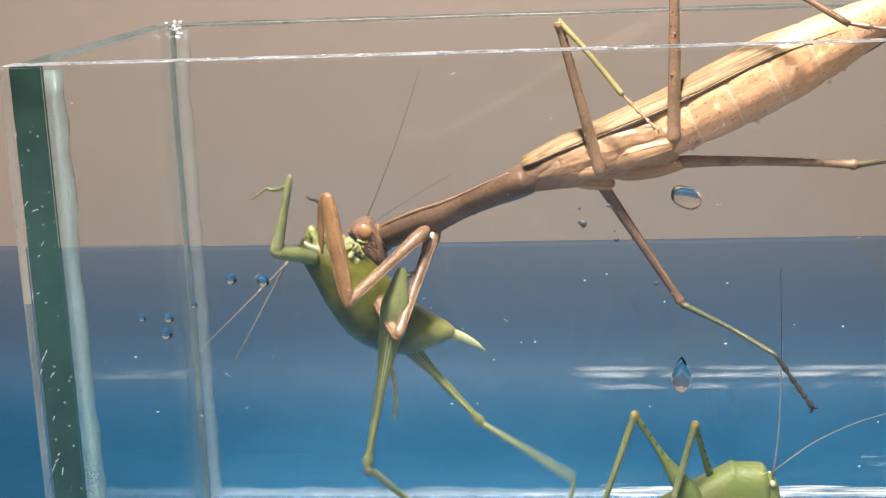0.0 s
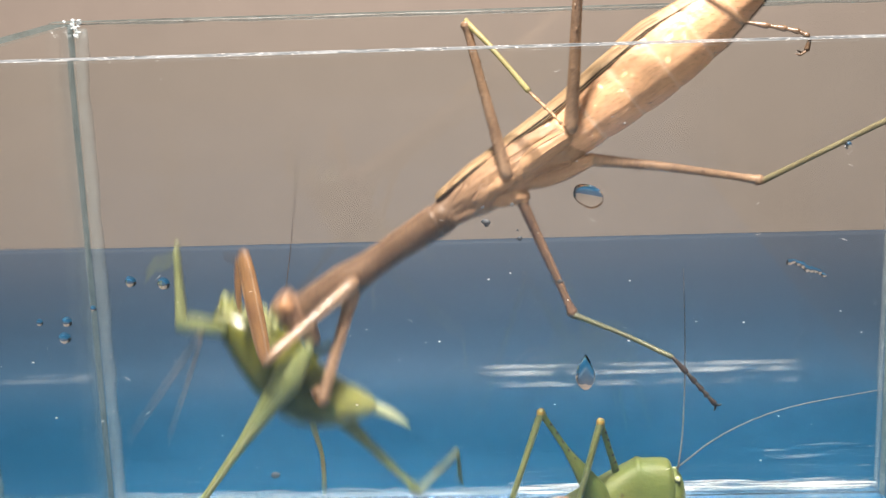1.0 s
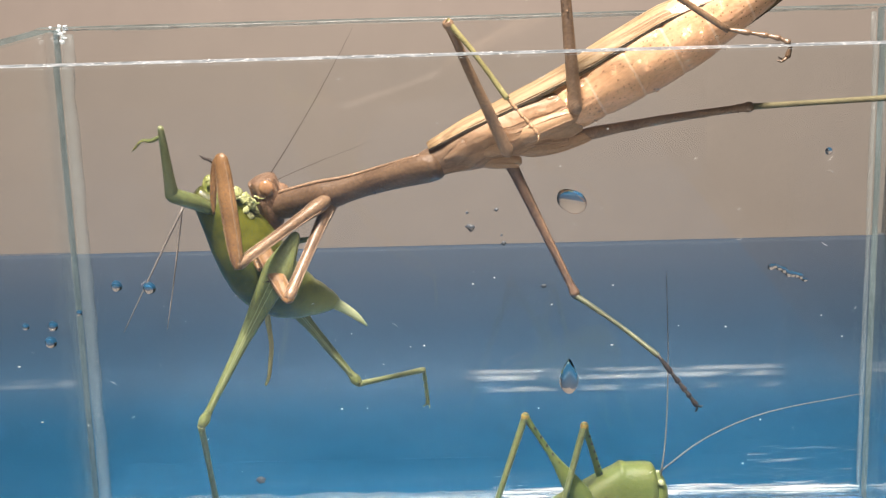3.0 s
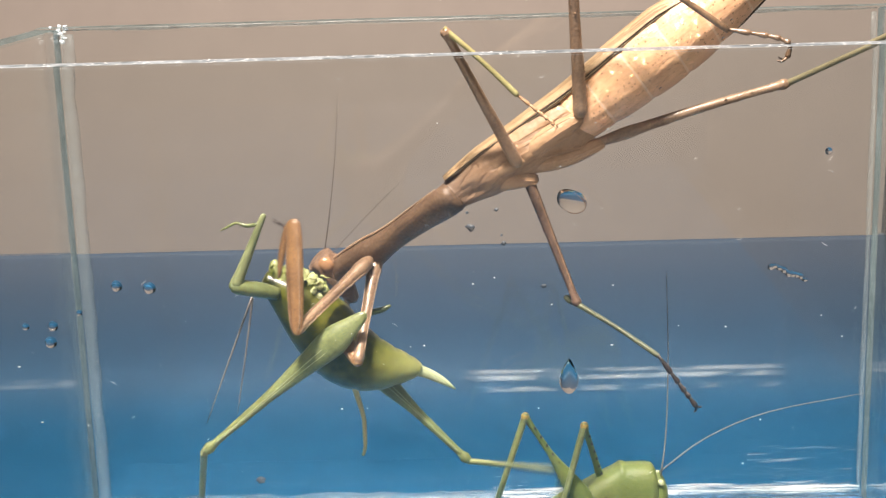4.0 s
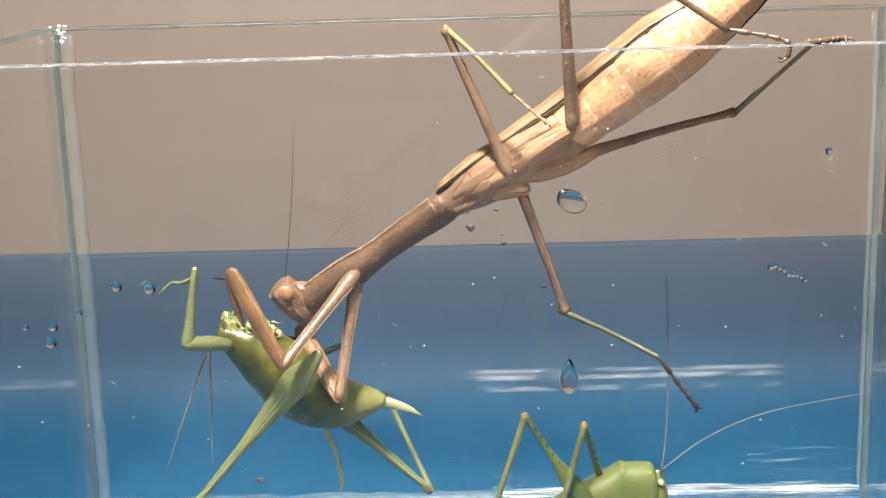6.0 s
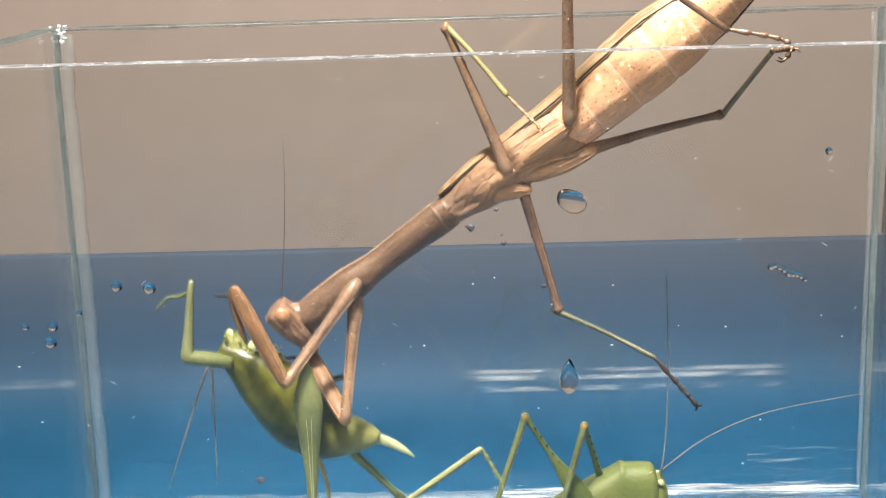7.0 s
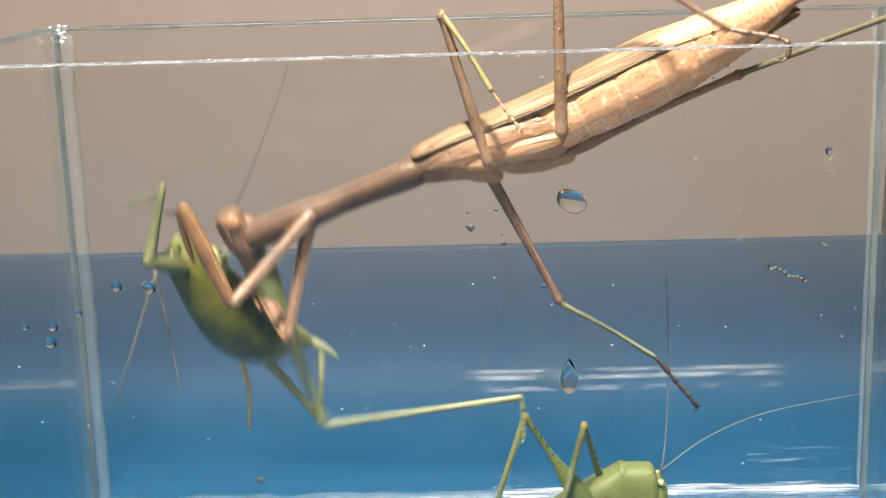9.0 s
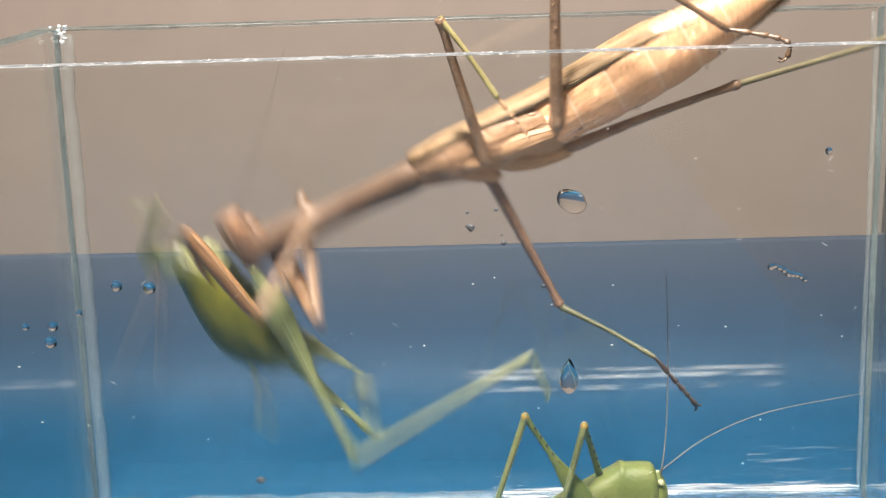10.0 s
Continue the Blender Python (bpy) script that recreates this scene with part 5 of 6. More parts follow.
    beat(3.8, neck=(-8.8, 71.7), hip=(11.9, 82.6), shoulder=(-23.0, 62.0), elbow=(-32.7, 49.1), claw=(-39.7, 64.4), far_elbow=(-24.1, 44.4), head=(-32.8, 56.2), wrist=(-45.8, 55.1), paw=(-41.9, 66.7), sting=(-13.5, 40.5), knee=(-53.1, 27.9), foot=(-58.5, 16.2), far_knee=(-12.7, 22.3), far_foot=(-5.7, 14.3), hind_knee=(40.9, 89.1), hind_foot=(59.9, 97.2), mid_knee=(-4.3, 97.8), mid_foot=(9.1, 86.6), low_knee=(11.2, 57.0), low_heel=(24.5, 52.1), low_foot=(30.1, 44.9), high_knee=(11.8, 112.4))
    beat(4.0, neck=(-5.1, 74.1), hip=(14.5, 85.0), shoulder=(-16.6, 66.4), elbow=(-26.9, 55.4), claw=(-26.6, 71.0), far_elbow=(-18.1, 50.8), head=(-21.9, 62.5), wrist=(-35.1, 63.3), paw=(-30.0, 74.3), sting=(-4.3, 43.4), knee=(-42.0, 36.3), foot=(-44.4, 21.7), far_knee=(-2.5, 28.4), far_foot=(11.9, 26.5), hind_knee=(44.1, 89.1), hind_foot=(59.9, 96.4), mid_knee=(-4.3, 98.0), mid_foot=(9.6, 85.8), low_knee=(13.7, 59.3), low_heel=(24.7, 52.5), low_foot=(30.1, 44.9), high_knee=(13.6, 112.3))
    beat(4.2, neck=(-5.7, 73.9), hip=(13.9, 84.3), shoulder=(-17.8, 65.6), elbow=(-28.5, 54.8), claw=(-28.2, 70.0), far_elbow=(-19.8, 49.9), head=(-23.8, 61.5), wrist=(-36.8, 62.2), paw=(-32.1, 73.1), sting=(-5.5, 42.7), knee=(-45.0, 36.4), foot=(-46.7, 21.7), far_knee=(-6.3, 25.1), far_foot=(-7.2, 39.5), hind_knee=(42.1, 87.6), hind_foot=(59.9, 96.1), mid_knee=(-4.3, 98.1), mid_foot=(9.4, 85.9), low_knee=(13.2, 58.8), low_heel=(24.6, 52.3), low_foot=(30.1, 44.9), high_knee=(12.9, 112.3))
    beat(4.5, neck=(-6.7, 73.5), hip=(13.0, 83.4), shoulder=(-19.6, 64.5), elbow=(-30.9, 54.0), claw=(-30.7, 68.4), far_elbow=(-22.4, 48.5), head=(-26.6, 60.0), wrist=(-39.4, 60.6), paw=(-35.1, 71.4), sting=(-7.2, 41.7), knee=(-49.4, 36.5), foot=(-50.1, 21.8), far_knee=(-6.9, 24.0), far_foot=(-2.7, 41.3), hind_knee=(39.0, 85.4), hind_foot=(59.9, 95.6), mid_knee=(-4.2, 98.3), mid_foot=(9.1, 86.1), low_knee=(12.3, 58.1), low_heel=(24.5, 52.1), low_foot=(30.1, 44.9), high_knee=(11.9, 112.4))
    beat(5.0, neck=(-7.5, 73.3), hip=(11.9, 83.4), shoulder=(-19.8, 64.0), elbow=(-30.4, 53.3), claw=(-32.8, 66.6), far_elbow=(-21.4, 48.0), head=(-27.0, 60.1), wrist=(-40.4, 58.4), paw=(-36.2, 70.1), sting=(-7.8, 40.9), knee=(-50.9, 36.8), foot=(-49.2, 21.8), far_knee=(-5.8, 24.1), far_foot=(2.9, 31.0), hind_knee=(37.8, 85.0), hind_foot=(55.2, 95.3), mid_knee=(-4.2, 98.2), mid_foot=(8.8, 86.1), low_knee=(12.1, 57.8), low_heel=(24.5, 52.1), low_foot=(30.1, 44.8), high_knee=(12.0, 112.4))
    beat(5.3, neck=(-5.3, 78.3), hip=(14.4, 85.4), shoulder=(-17.5, 72.9), elbow=(-27.0, 61.4), claw=(-31.6, 77.1), far_elbow=(-20.2, 57.3), head=(-24.8, 69.9), wrist=(-37.8, 68.6), paw=(-35.1, 78.1), sting=(-5.0, 53.5), knee=(-31.3, 37.0), foot=(-28.9, 23.2), far_knee=(-4.5, 39.0), far_foot=(3.2, 44.9), hind_knee=(37.3, 89.9), hind_foot=(47.4, 95.2), mid_knee=(-4.1, 98.6), mid_foot=(9.1, 84.5), low_knee=(14.6, 60.7), low_heel=(25.3, 52.9), low_foot=(30.1, 44.9), high_knee=(12.8, 112.3))
    beat(5.5, neck=(-5.9, 73.3), hip=(13.7, 83.8), shoulder=(-19.2, 64.0), elbow=(-28.2, 51.4), claw=(-34.3, 65.5), far_elbow=(-20.0, 47.2), head=(-26.7, 59.2), wrist=(-40.8, 56.7), paw=(-38.4, 68.1), sting=(-7.3, 43.5), knee=(-45.0, 27.2), foot=(-43.6, 14.0), far_knee=(-5.4, 25.1), far_foot=(9.2, 22.8), hind_knee=(36.6, 86.1), hind_foot=(45.9, 94.4), mid_knee=(-4.2, 98.2), mid_foot=(9.1, 85.8), low_knee=(12.3, 58.3), low_heel=(24.7, 52.3), low_foot=(30.1, 44.9), high_knee=(12.3, 112.4))
    beat(5.6, neck=(-6.1, 73.0), hip=(13.6, 83.7), shoulder=(-19.6, 63.6), elbow=(-28.8, 50.7), claw=(-35.2, 64.8), far_elbow=(-20.6, 46.2), head=(-27.3, 58.8), wrist=(-41.7, 55.9), paw=(-39.7, 67.7), sting=(-8.5, 41.4), knee=(-44.8, 27.2), foot=(-45.4, 14.0), far_knee=(-6.7, 24.1), far_foot=(-1.4, 38.4), hind_knee=(36.7, 85.7), hind_foot=(45.9, 94.2), mid_knee=(-4.2, 98.2), mid_foot=(9.0, 85.8), low_knee=(12.2, 58.2), low_heel=(24.7, 52.3), low_foot=(30.1, 44.9), high_knee=(12.3, 112.4))
    beat(5.7, neck=(-6.3, 72.7), hip=(13.5, 83.6), shoulder=(-20.0, 63.2), elbow=(-29.3, 50.0), claw=(-36.0, 64.1), far_elbow=(-21.1, 45.2), head=(-28.0, 58.3), wrist=(-42.5, 55.0), paw=(-40.9, 67.2), sting=(-9.6, 39.2), knee=(-44.5, 27.2), foot=(-47.1, 14.1), far_knee=(-8.6, 23.2), far_foot=(-16.9, 43.5), hind_knee=(36.8, 85.2), hind_foot=(45.9, 94.0), mid_knee=(-4.2, 98.2), mid_foot=(8.8, 85.8), low_knee=(12.1, 58.1), low_heel=(24.7, 52.3), low_foot=(30.1, 44.9), high_knee=(12.2, 112.4))
    beat(6.3, neck=(-6.3, 72.7), hip=(13.5, 83.6), shoulder=(-20.0, 63.2), elbow=(-29.3, 50.0), claw=(-36.0, 64.1), far_elbow=(-21.1, 45.2), head=(-28.0, 58.3), wrist=(-42.5, 55.0), paw=(-40.9, 67.2), sting=(-9.6, 39.2), knee=(-44.5, 27.2), foot=(-47.1, 14.1), far_knee=(-8.6, 23.2), far_foot=(-16.9, 43.5), hind_knee=(36.8, 85.2), hind_foot=(45.9, 94.0), mid_knee=(-4.2, 98.2), mid_foot=(8.8, 85.8), low_knee=(12.1, 58.1), low_heel=(24.7, 52.3), low_foot=(30.1, 44.9), high_knee=(12.2, 112.4))
    beat(6.8, neck=(-8.1, 82.9), hip=(11.9, 86.3), shoulder=(-24.6, 80.2), elbow=(-34.4, 68.3), claw=(-39.4, 87.1), far_elbow=(-26.7, 64.2), head=(-33.1, 79.0), wrist=(-46.0, 78.7), paw=(-42.4, 90.4), sting=(-22.6, 57.9), knee=(-24.1, 49.2), foot=(1.2, 34.0), far_knee=(-24.0, 46.0), far_foot=(-15.2, 48.1), hind_knee=(34.8, 93.1), hind_foot=(44.2, 96.0), mid_knee=(-4.1, 100.4), mid_foot=(7.0, 82.5), low_knee=(13.7, 62.4), low_heel=(24.7, 52.7), low_foot=(30.1, 45.1), high_knee=(12.2, 112.4))
    beat(7.0, neck=(-5.9, 71.8), hip=(13.7, 84.2), shoulder=(-21.0, 60.6), elbow=(-29.0, 47.2), claw=(-36.0, 61.8), far_elbow=(-20.3, 41.7), head=(-28.6, 54.8), wrist=(-42.2, 52.9), paw=(-41.5, 66.7), sting=(-10.7, 32.3), knee=(-26.1, 17.5), foot=(-0.5, 34.4), far_knee=(-13.2, 21.8), far_foot=(-2.0, 14.2), hind_knee=(35.0, 84.9), hind_foot=(41.1, 93.6), mid_knee=(-4.2, 98.6), mid_foot=(7.3, 85.9), low_knee=(11.1, 58.2), low_heel=(24.2, 52.2), low_foot=(30.3, 44.9), high_knee=(13.2, 112.3))
    beat(7.15, neck=(-5.9, 71.8), hip=(13.7, 84.2), shoulder=(-21.0, 60.6), elbow=(-29.0, 47.2), claw=(-36.0, 61.8), far_elbow=(-20.3, 41.7), head=(-28.6, 54.8), wrist=(-42.2, 52.9), paw=(-41.5, 66.7), sting=(-10.7, 32.3), knee=(-26.1, 17.5), foot=(-0.5, 34.4), far_knee=(-13.2, 21.8), far_foot=(-2.0, 14.2), hind_knee=(35.0, 84.9), hind_foot=(41.1, 93.6), mid_knee=(-4.2, 98.6), mid_foot=(7.3, 85.9), low_knee=(11.1, 58.2), low_heel=(24.2, 52.2), low_foot=(30.3, 44.9), high_knee=(13.2, 112.3))
    beat(7.3, neck=(-8.9, 80.8), hip=(12.1, 85.9), shoulder=(-24.0, 76.5), elbow=(-31.9, 62.8), claw=(-40.2, 80.6), far_elbow=(-23.6, 62.4), head=(-33.8, 73.6), wrist=(-45.0, 71.2), paw=(-44.4, 82.4), sting=(-19.3, 55.9), knee=(-17.5, 46.5), foot=(10.5, 34.0), far_knee=(-19.1, 45.0), far_foot=(-10.4, 42.9), hind_knee=(37.6, 93.3), hind_foot=(59.9, 97.2), mid_knee=(-4.1, 99.9), mid_foot=(7.4, 83.1), low_knee=(13.7, 61.9), low_heel=(24.7, 52.7), low_foot=(30.1, 45.1), high_knee=(12.3, 112.4))
    beat(7.4, neck=(-8.4, 77.7), hip=(12.6, 84.6), shoulder=(-23.8, 71.4), elbow=(-31.3, 58.3), claw=(-39.9, 73.8), far_elbow=(-23.1, 55.8), head=(-33.0, 66.9), wrist=(-45.3, 64.9), paw=(-45.1, 77.0), sting=(-17.0, 49.0), knee=(-19.6, 37.1), foot=(9.9, 34.3), far_knee=(-18.9, 37.9), far_foot=(-12.4, 42.9), hind_knee=(36.9, 88.0), hind_foot=(59.9, 90.9), mid_knee=(-4.1, 99.5), mid_foot=(7.3, 83.7), low_knee=(12.7, 60.3), low_heel=(24.5, 52.4), low_foot=(30.2, 45.1), high_knee=(12.3, 112.4))
    beat(7.5, neck=(-7.9, 74.6), hip=(13.1, 83.4), shoulder=(-23.7, 66.3), elbow=(-30.7, 53.8), claw=(-39.6, 66.9), far_elbow=(-22.6, 49.2), head=(-32.1, 60.2), wrist=(-45.5, 58.6), paw=(-45.7, 71.6), sting=(-14.7, 42.1), knee=(-21.8, 27.7), foot=(9.2, 34.5), far_knee=(-15.3, 26.3), far_foot=(-15.7, 38.8), hind_knee=(36.3, 82.8), hind_foot=(59.9, 84.7), mid_knee=(-4.1, 99.1), mid_foot=(7.2, 84.2), low_knee=(11.7, 58.7), low_heel=(24.3, 52.2), low_foot=(30.3, 45.1), high_knee=(12.2, 112.4))
    beat(7.6, neck=(-7.1, 73.9), hip=(13.5, 84.0), shoulder=(-22.1, 63.9), elbow=(-28.6, 50.4), claw=(-38.1, 64.1), far_elbow=(-20.6, 46.3), head=(-30.8, 58.0), wrist=(-43.7, 55.1), paw=(-44.4, 67.9), sting=(-11.3, 40.7), knee=(-19.7, 24.9), foot=(6.5, 38.9), far_knee=(-10.8, 24.2), far_foot=(-5.2, 29.9), hind_knee=(36.3, 81.9), hind_foot=(60.0, 83.8), mid_knee=(-4.2, 99.0), mid_foot=(7.4, 84.9), low_knee=(11.7, 58.6), low_heel=(24.4, 52.3), low_foot=(30.3, 45.0), high_knee=(12.5, 112.3))
    beat(7.7, neck=(-6.3, 73.3), hip=(13.9, 84.6), shoulder=(-20.5, 61.5), elbow=(-26.6, 47.0), claw=(-36.6, 61.3), far_elbow=(-18.6, 43.4), head=(-29.4, 55.7), wrist=(-41.9, 51.6), paw=(-43.2, 64.2), sting=(-7.9, 39.3), knee=(-17.7, 22.0), foot=(3.8, 43.2), far_knee=(-6.3, 22.7), far_foot=(-0.0, 20.1), hind_knee=(36.3, 81.0), hind_foot=(60.0, 83.0), mid_knee=(-4.3, 98.8), mid_foot=(7.7, 85.6), low_knee=(11.7, 58.6), low_heel=(24.5, 52.3), low_foot=(30.3, 44.9), high_knee=(12.8, 112.3))
    beat(7.81, neck=(-6.3, 73.3), hip=(13.9, 84.6), shoulder=(-20.5, 61.5), elbow=(-26.6, 47.0), claw=(-36.6, 61.3), far_elbow=(-18.6, 43.4), head=(-29.4, 55.7), wrist=(-41.9, 51.6), paw=(-43.2, 64.2), sting=(-7.9, 39.3), knee=(-17.7, 22.0), foot=(3.8, 43.2), far_knee=(-6.3, 22.7), far_foot=(-0.0, 20.1), hind_knee=(36.3, 81.0), hind_foot=(60.0, 83.0), mid_knee=(-4.3, 98.8), mid_foot=(7.7, 85.6), low_knee=(11.7, 58.6), low_heel=(24.5, 52.3), low_foot=(30.3, 44.9), high_knee=(12.8, 112.3))
    beat(8.0, neck=(-12.1, 83.6), hip=(10.7, 86.3), shoulder=(-27.5, 80.7), elbow=(-36.2, 68.7), claw=(-44.0, 88.6), far_elbow=(-28.1, 68.8), head=(-36.2, 79.4), wrist=(-49.2, 78.0), paw=(-45.3, 89.4), sting=(-25.5, 60.0), knee=(-19.9, 54.4), foot=(8.1, 42.3), far_knee=(-28.7, 48.5), far_foot=(-24.2, 54.4), hind_knee=(34.3, 80.7), hind_foot=(51.6, 76.9), mid_knee=(-3.9, 100.7), mid_foot=(4.9, 81.8), low_knee=(12.7, 63.2), low_heel=(24.2, 52.7), low_foot=(30.3, 45.1), high_knee=(11.8, 112.4))
    beat(8.3, neck=(-6.3, 73.0), hip=(13.5, 84.8), shoulder=(-20.5, 63.2), elbow=(-28.0, 50.7), claw=(-35.4, 64.3), far_elbow=(-19.5, 45.6), head=(-28.4, 57.9), wrist=(-41.8, 55.5), paw=(-40.0, 67.9), sting=(-9.7, 37.2), knee=(-19.0, 22.5), foot=(6.4, 42.3), far_knee=(-6.8, 23.2), far_foot=(-0.0, 20.1), hind_knee=(35.0, 86.7), hind_foot=(60.1, 91.7), mid_knee=(-4.9, 98.8), mid_foot=(7.3, 85.5), low_knee=(11.3, 58.9), low_heel=(24.2, 52.3), low_foot=(30.3, 44.9), high_knee=(13.1, 112.3))
    beat(8.5, neck=(-6.3, 72.4), hip=(13.4, 84.6), shoulder=(-20.5, 61.9), elbow=(-27.7, 48.9), claw=(-35.7, 62.6), far_elbow=(-19.1, 44.0), head=(-29.0, 56.2), wrist=(-41.6, 52.9), paw=(-40.3, 66.0), sting=(-8.4, 36.7), knee=(-18.8, 20.7), foot=(4.2, 42.3), far_knee=(-6.3, 22.7), far_foot=(-0.1, 18.1), hind_knee=(34.6, 86.9), hind_foot=(60.0, 94.0), mid_knee=(-4.9, 98.6), mid_foot=(7.6, 85.6), low_knee=(11.3, 58.7), low_heel=(24.2, 52.3), low_foot=(30.3, 44.9), high_knee=(13.2, 112.3))
    beat(8.6, neck=(-6.3, 72.4), hip=(13.4, 84.6), shoulder=(-20.5, 61.9), elbow=(-27.7, 48.9), claw=(-35.7, 62.6), far_elbow=(-19.1, 44.0), head=(-29.0, 56.2), wrist=(-41.6, 52.9), paw=(-40.3, 66.0), sting=(-8.4, 36.7), knee=(-18.8, 20.7), foot=(4.2, 42.3), far_knee=(-6.3, 22.7), far_foot=(-0.1, 18.1), hind_knee=(34.6, 86.9), hind_foot=(60.0, 94.0), mid_knee=(-4.9, 98.6), mid_foot=(7.6, 85.6), low_knee=(11.3, 58.7), low_heel=(24.2, 52.3), low_foot=(30.3, 44.9), high_knee=(13.2, 112.3))
    beat(8.7, neck=(-8.7, 76.7), hip=(12.2, 84.8), shoulder=(-23.5, 69.6), elbow=(-31.7, 56.7), claw=(-39.1, 72.6), far_elbow=(-23.4, 53.5), head=(-32.4, 65.7), wrist=(-45.2, 63.3), paw=(-42.1, 75.4), sting=(-15.3, 46.6), knee=(-20.5, 34.9), foot=(6.2, 42.4), far_knee=(-16.0, 33.5), far_foot=(-8.6, 37.7), hind_knee=(36.1, 89.6), hind_foot=(59.9, 96.8), mid_knee=(-4.8, 99.6), mid_foot=(6.8, 84.3), low_knee=(11.8, 60.1), low_heel=(24.2, 52.4), low_foot=(30.3, 45.0), high_knee=(12.5, 112.3))
    beat(8.8, neck=(-11.0, 80.9), hip=(11.1, 85.1), shoulder=(-26.4, 77.4), elbow=(-35.7, 64.5), claw=(-42.5, 82.7), far_elbow=(-27.6, 62.9), head=(-35.8, 75.3), wrist=(-48.7, 73.8), paw=(-43.9, 84.8), sting=(-22.2, 56.6), knee=(-22.2, 49.2), foot=(8.1, 42.5), far_knee=(-25.4, 44.2), far_foot=(-24.1, 55.7), hind_knee=(37.6, 92.2), hind_foot=(59.8, 99.5), mid_knee=(-4.7, 100.5), mid_foot=(6.0, 83.0), low_knee=(12.3, 61.5), low_heel=(24.3, 52.5), low_foot=(30.3, 45.1), high_knee=(11.8, 112.4))
    beat(9.0, neck=(-10.3, 78.2), hip=(11.1, 83.4), shoulder=(-26.7, 71.9), elbow=(-36.2, 59.5), claw=(-43.4, 76.2), far_elbow=(-28.1, 54.5), head=(-35.8, 68.9), wrist=(-49.0, 67.1), paw=(-44.4, 79.2), sting=(-21.9, 48.8), knee=(-23.7, 40.2), foot=(7.4, 42.7), far_knee=(-26.2, 36.2), far_foot=(-25.2, 47.9), hind_knee=(37.7, 90.7), hind_foot=(59.8, 98.7), mid_knee=(-4.7, 100.4), mid_foot=(6.2, 83.6), low_knee=(11.3, 59.6), low_heel=(24.3, 52.3), low_foot=(30.3, 44.9), high_knee=(11.8, 112.4))
    beat(9.3, neck=(-8.3, 74.6), hip=(13.1, 84.6), shoulder=(-22.4, 66.3), elbow=(-30.5, 53.3), claw=(-37.9, 67.7), far_elbow=(-22.4, 48.7), head=(-30.8, 61.0), wrist=(-43.4, 59.4), paw=(-38.8, 70.2), sting=(-12.1, 41.4), knee=(-21.1, 29.7), foot=(7.6, 42.1), far_knee=(-10.7, 27.6), far_foot=(-0.9, 29.4), hind_knee=(39.7, 91.8), hind_foot=(44.1, 100.7), mid_knee=(-4.9, 99.1), mid_foot=(7.0, 84.7), low_knee=(11.5, 58.9), low_heel=(24.2, 52.2), low_foot=(30.3, 44.9), high_knee=(12.2, 112.4))
    beat(9.4, neck=(-8.3, 74.4), hip=(13.1, 84.4), shoulder=(-22.0, 65.4), elbow=(-29.5, 52.5), claw=(-37.7, 66.4), far_elbow=(-21.3, 47.8), head=(-30.4, 59.9), wrist=(-42.8, 57.2), paw=(-38.1, 68.1), sting=(-10.9, 42.0), knee=(-19.2, 27.5), foot=(7.7, 44.0), far_knee=(-9.4, 26.9), far_foot=(-5.0, 37.6), hind_knee=(39.1, 90.5), hind_foot=(52.0, 98.9), mid_knee=(-4.9, 99.1), mid_foot=(7.1, 84.8), low_knee=(11.7, 58.9), low_heel=(24.2, 52.3), low_foot=(30.3, 44.9), high_knee=(12.2, 112.4))
    beat(9.5, neck=(-8.3, 74.2), hip=(13.1, 84.2), shoulder=(-21.7, 64.5), elbow=(-28.4, 51.6), claw=(-37.6, 65.2), far_elbow=(-20.2, 46.9), head=(-30.1, 58.8), wrist=(-42.3, 55.0), paw=(-37.3, 66.0), sting=(-9.8, 42.6), knee=(-17.4, 25.3), foot=(7.7, 45.8), far_knee=(-8.5, 26.6), far_foot=(-11.0, 39.1), hind_knee=(38.5, 89.3), hind_foot=(59.9, 97.2), mid_knee=(-4.9, 99.0), mid_foot=(7.3, 84.9), low_knee=(11.9, 58.9), low_heel=(24.2, 52.3), low_foot=(30.3, 44.9), high_knee=(12.2, 112.4))
    beat(9.93, neck=(-8.3, 74.2), hip=(13.1, 84.2), shoulder=(-21.7, 64.5), elbow=(-28.4, 51.6), claw=(-37.6, 65.2), far_elbow=(-20.2, 46.9), head=(-30.1, 58.8), wrist=(-42.3, 55.0), paw=(-37.3, 66.0), sting=(-9.8, 42.6), knee=(-17.4, 25.3), foot=(7.7, 45.8), far_knee=(-8.5, 26.6), far_foot=(-11.0, 39.1), hind_knee=(38.5, 89.3), hind_foot=(59.9, 97.2), mid_knee=(-4.9, 99.0), mid_foot=(7.3, 84.9), low_knee=(11.9, 58.9), low_heel=(24.2, 52.3), low_foot=(30.3, 44.9), high_knee=(12.2, 112.4))
    beat(10.0, neck=(-10.7, 77.6), hip=(10.9, 84.3), shoulder=(-27.2, 70.2), elbow=(-32.6, 57.7), claw=(-44.4, 73.3), far_elbow=(-23.8, 57.8), head=(-35.4, 68.5), wrist=(-48.4, 67.6), paw=(-45.4, 74.5), sting=(-19.5, 46.6), knee=(-19.3, 34.9), foot=(7.3, 49.0), far_knee=(-18.2, 33.6), far_foot=(-19.1, 43.6), hind_knee=(37.3, 89.2), hind_foot=(59.9, 95.6), mid_knee=(-4.9, 99.6), mid_foot=(6.3, 84.3), low_knee=(11.3, 59.1), low_heel=(24.2, 52.3), low_foot=(30.3, 44.9), high_knee=(11.5, 112.4))
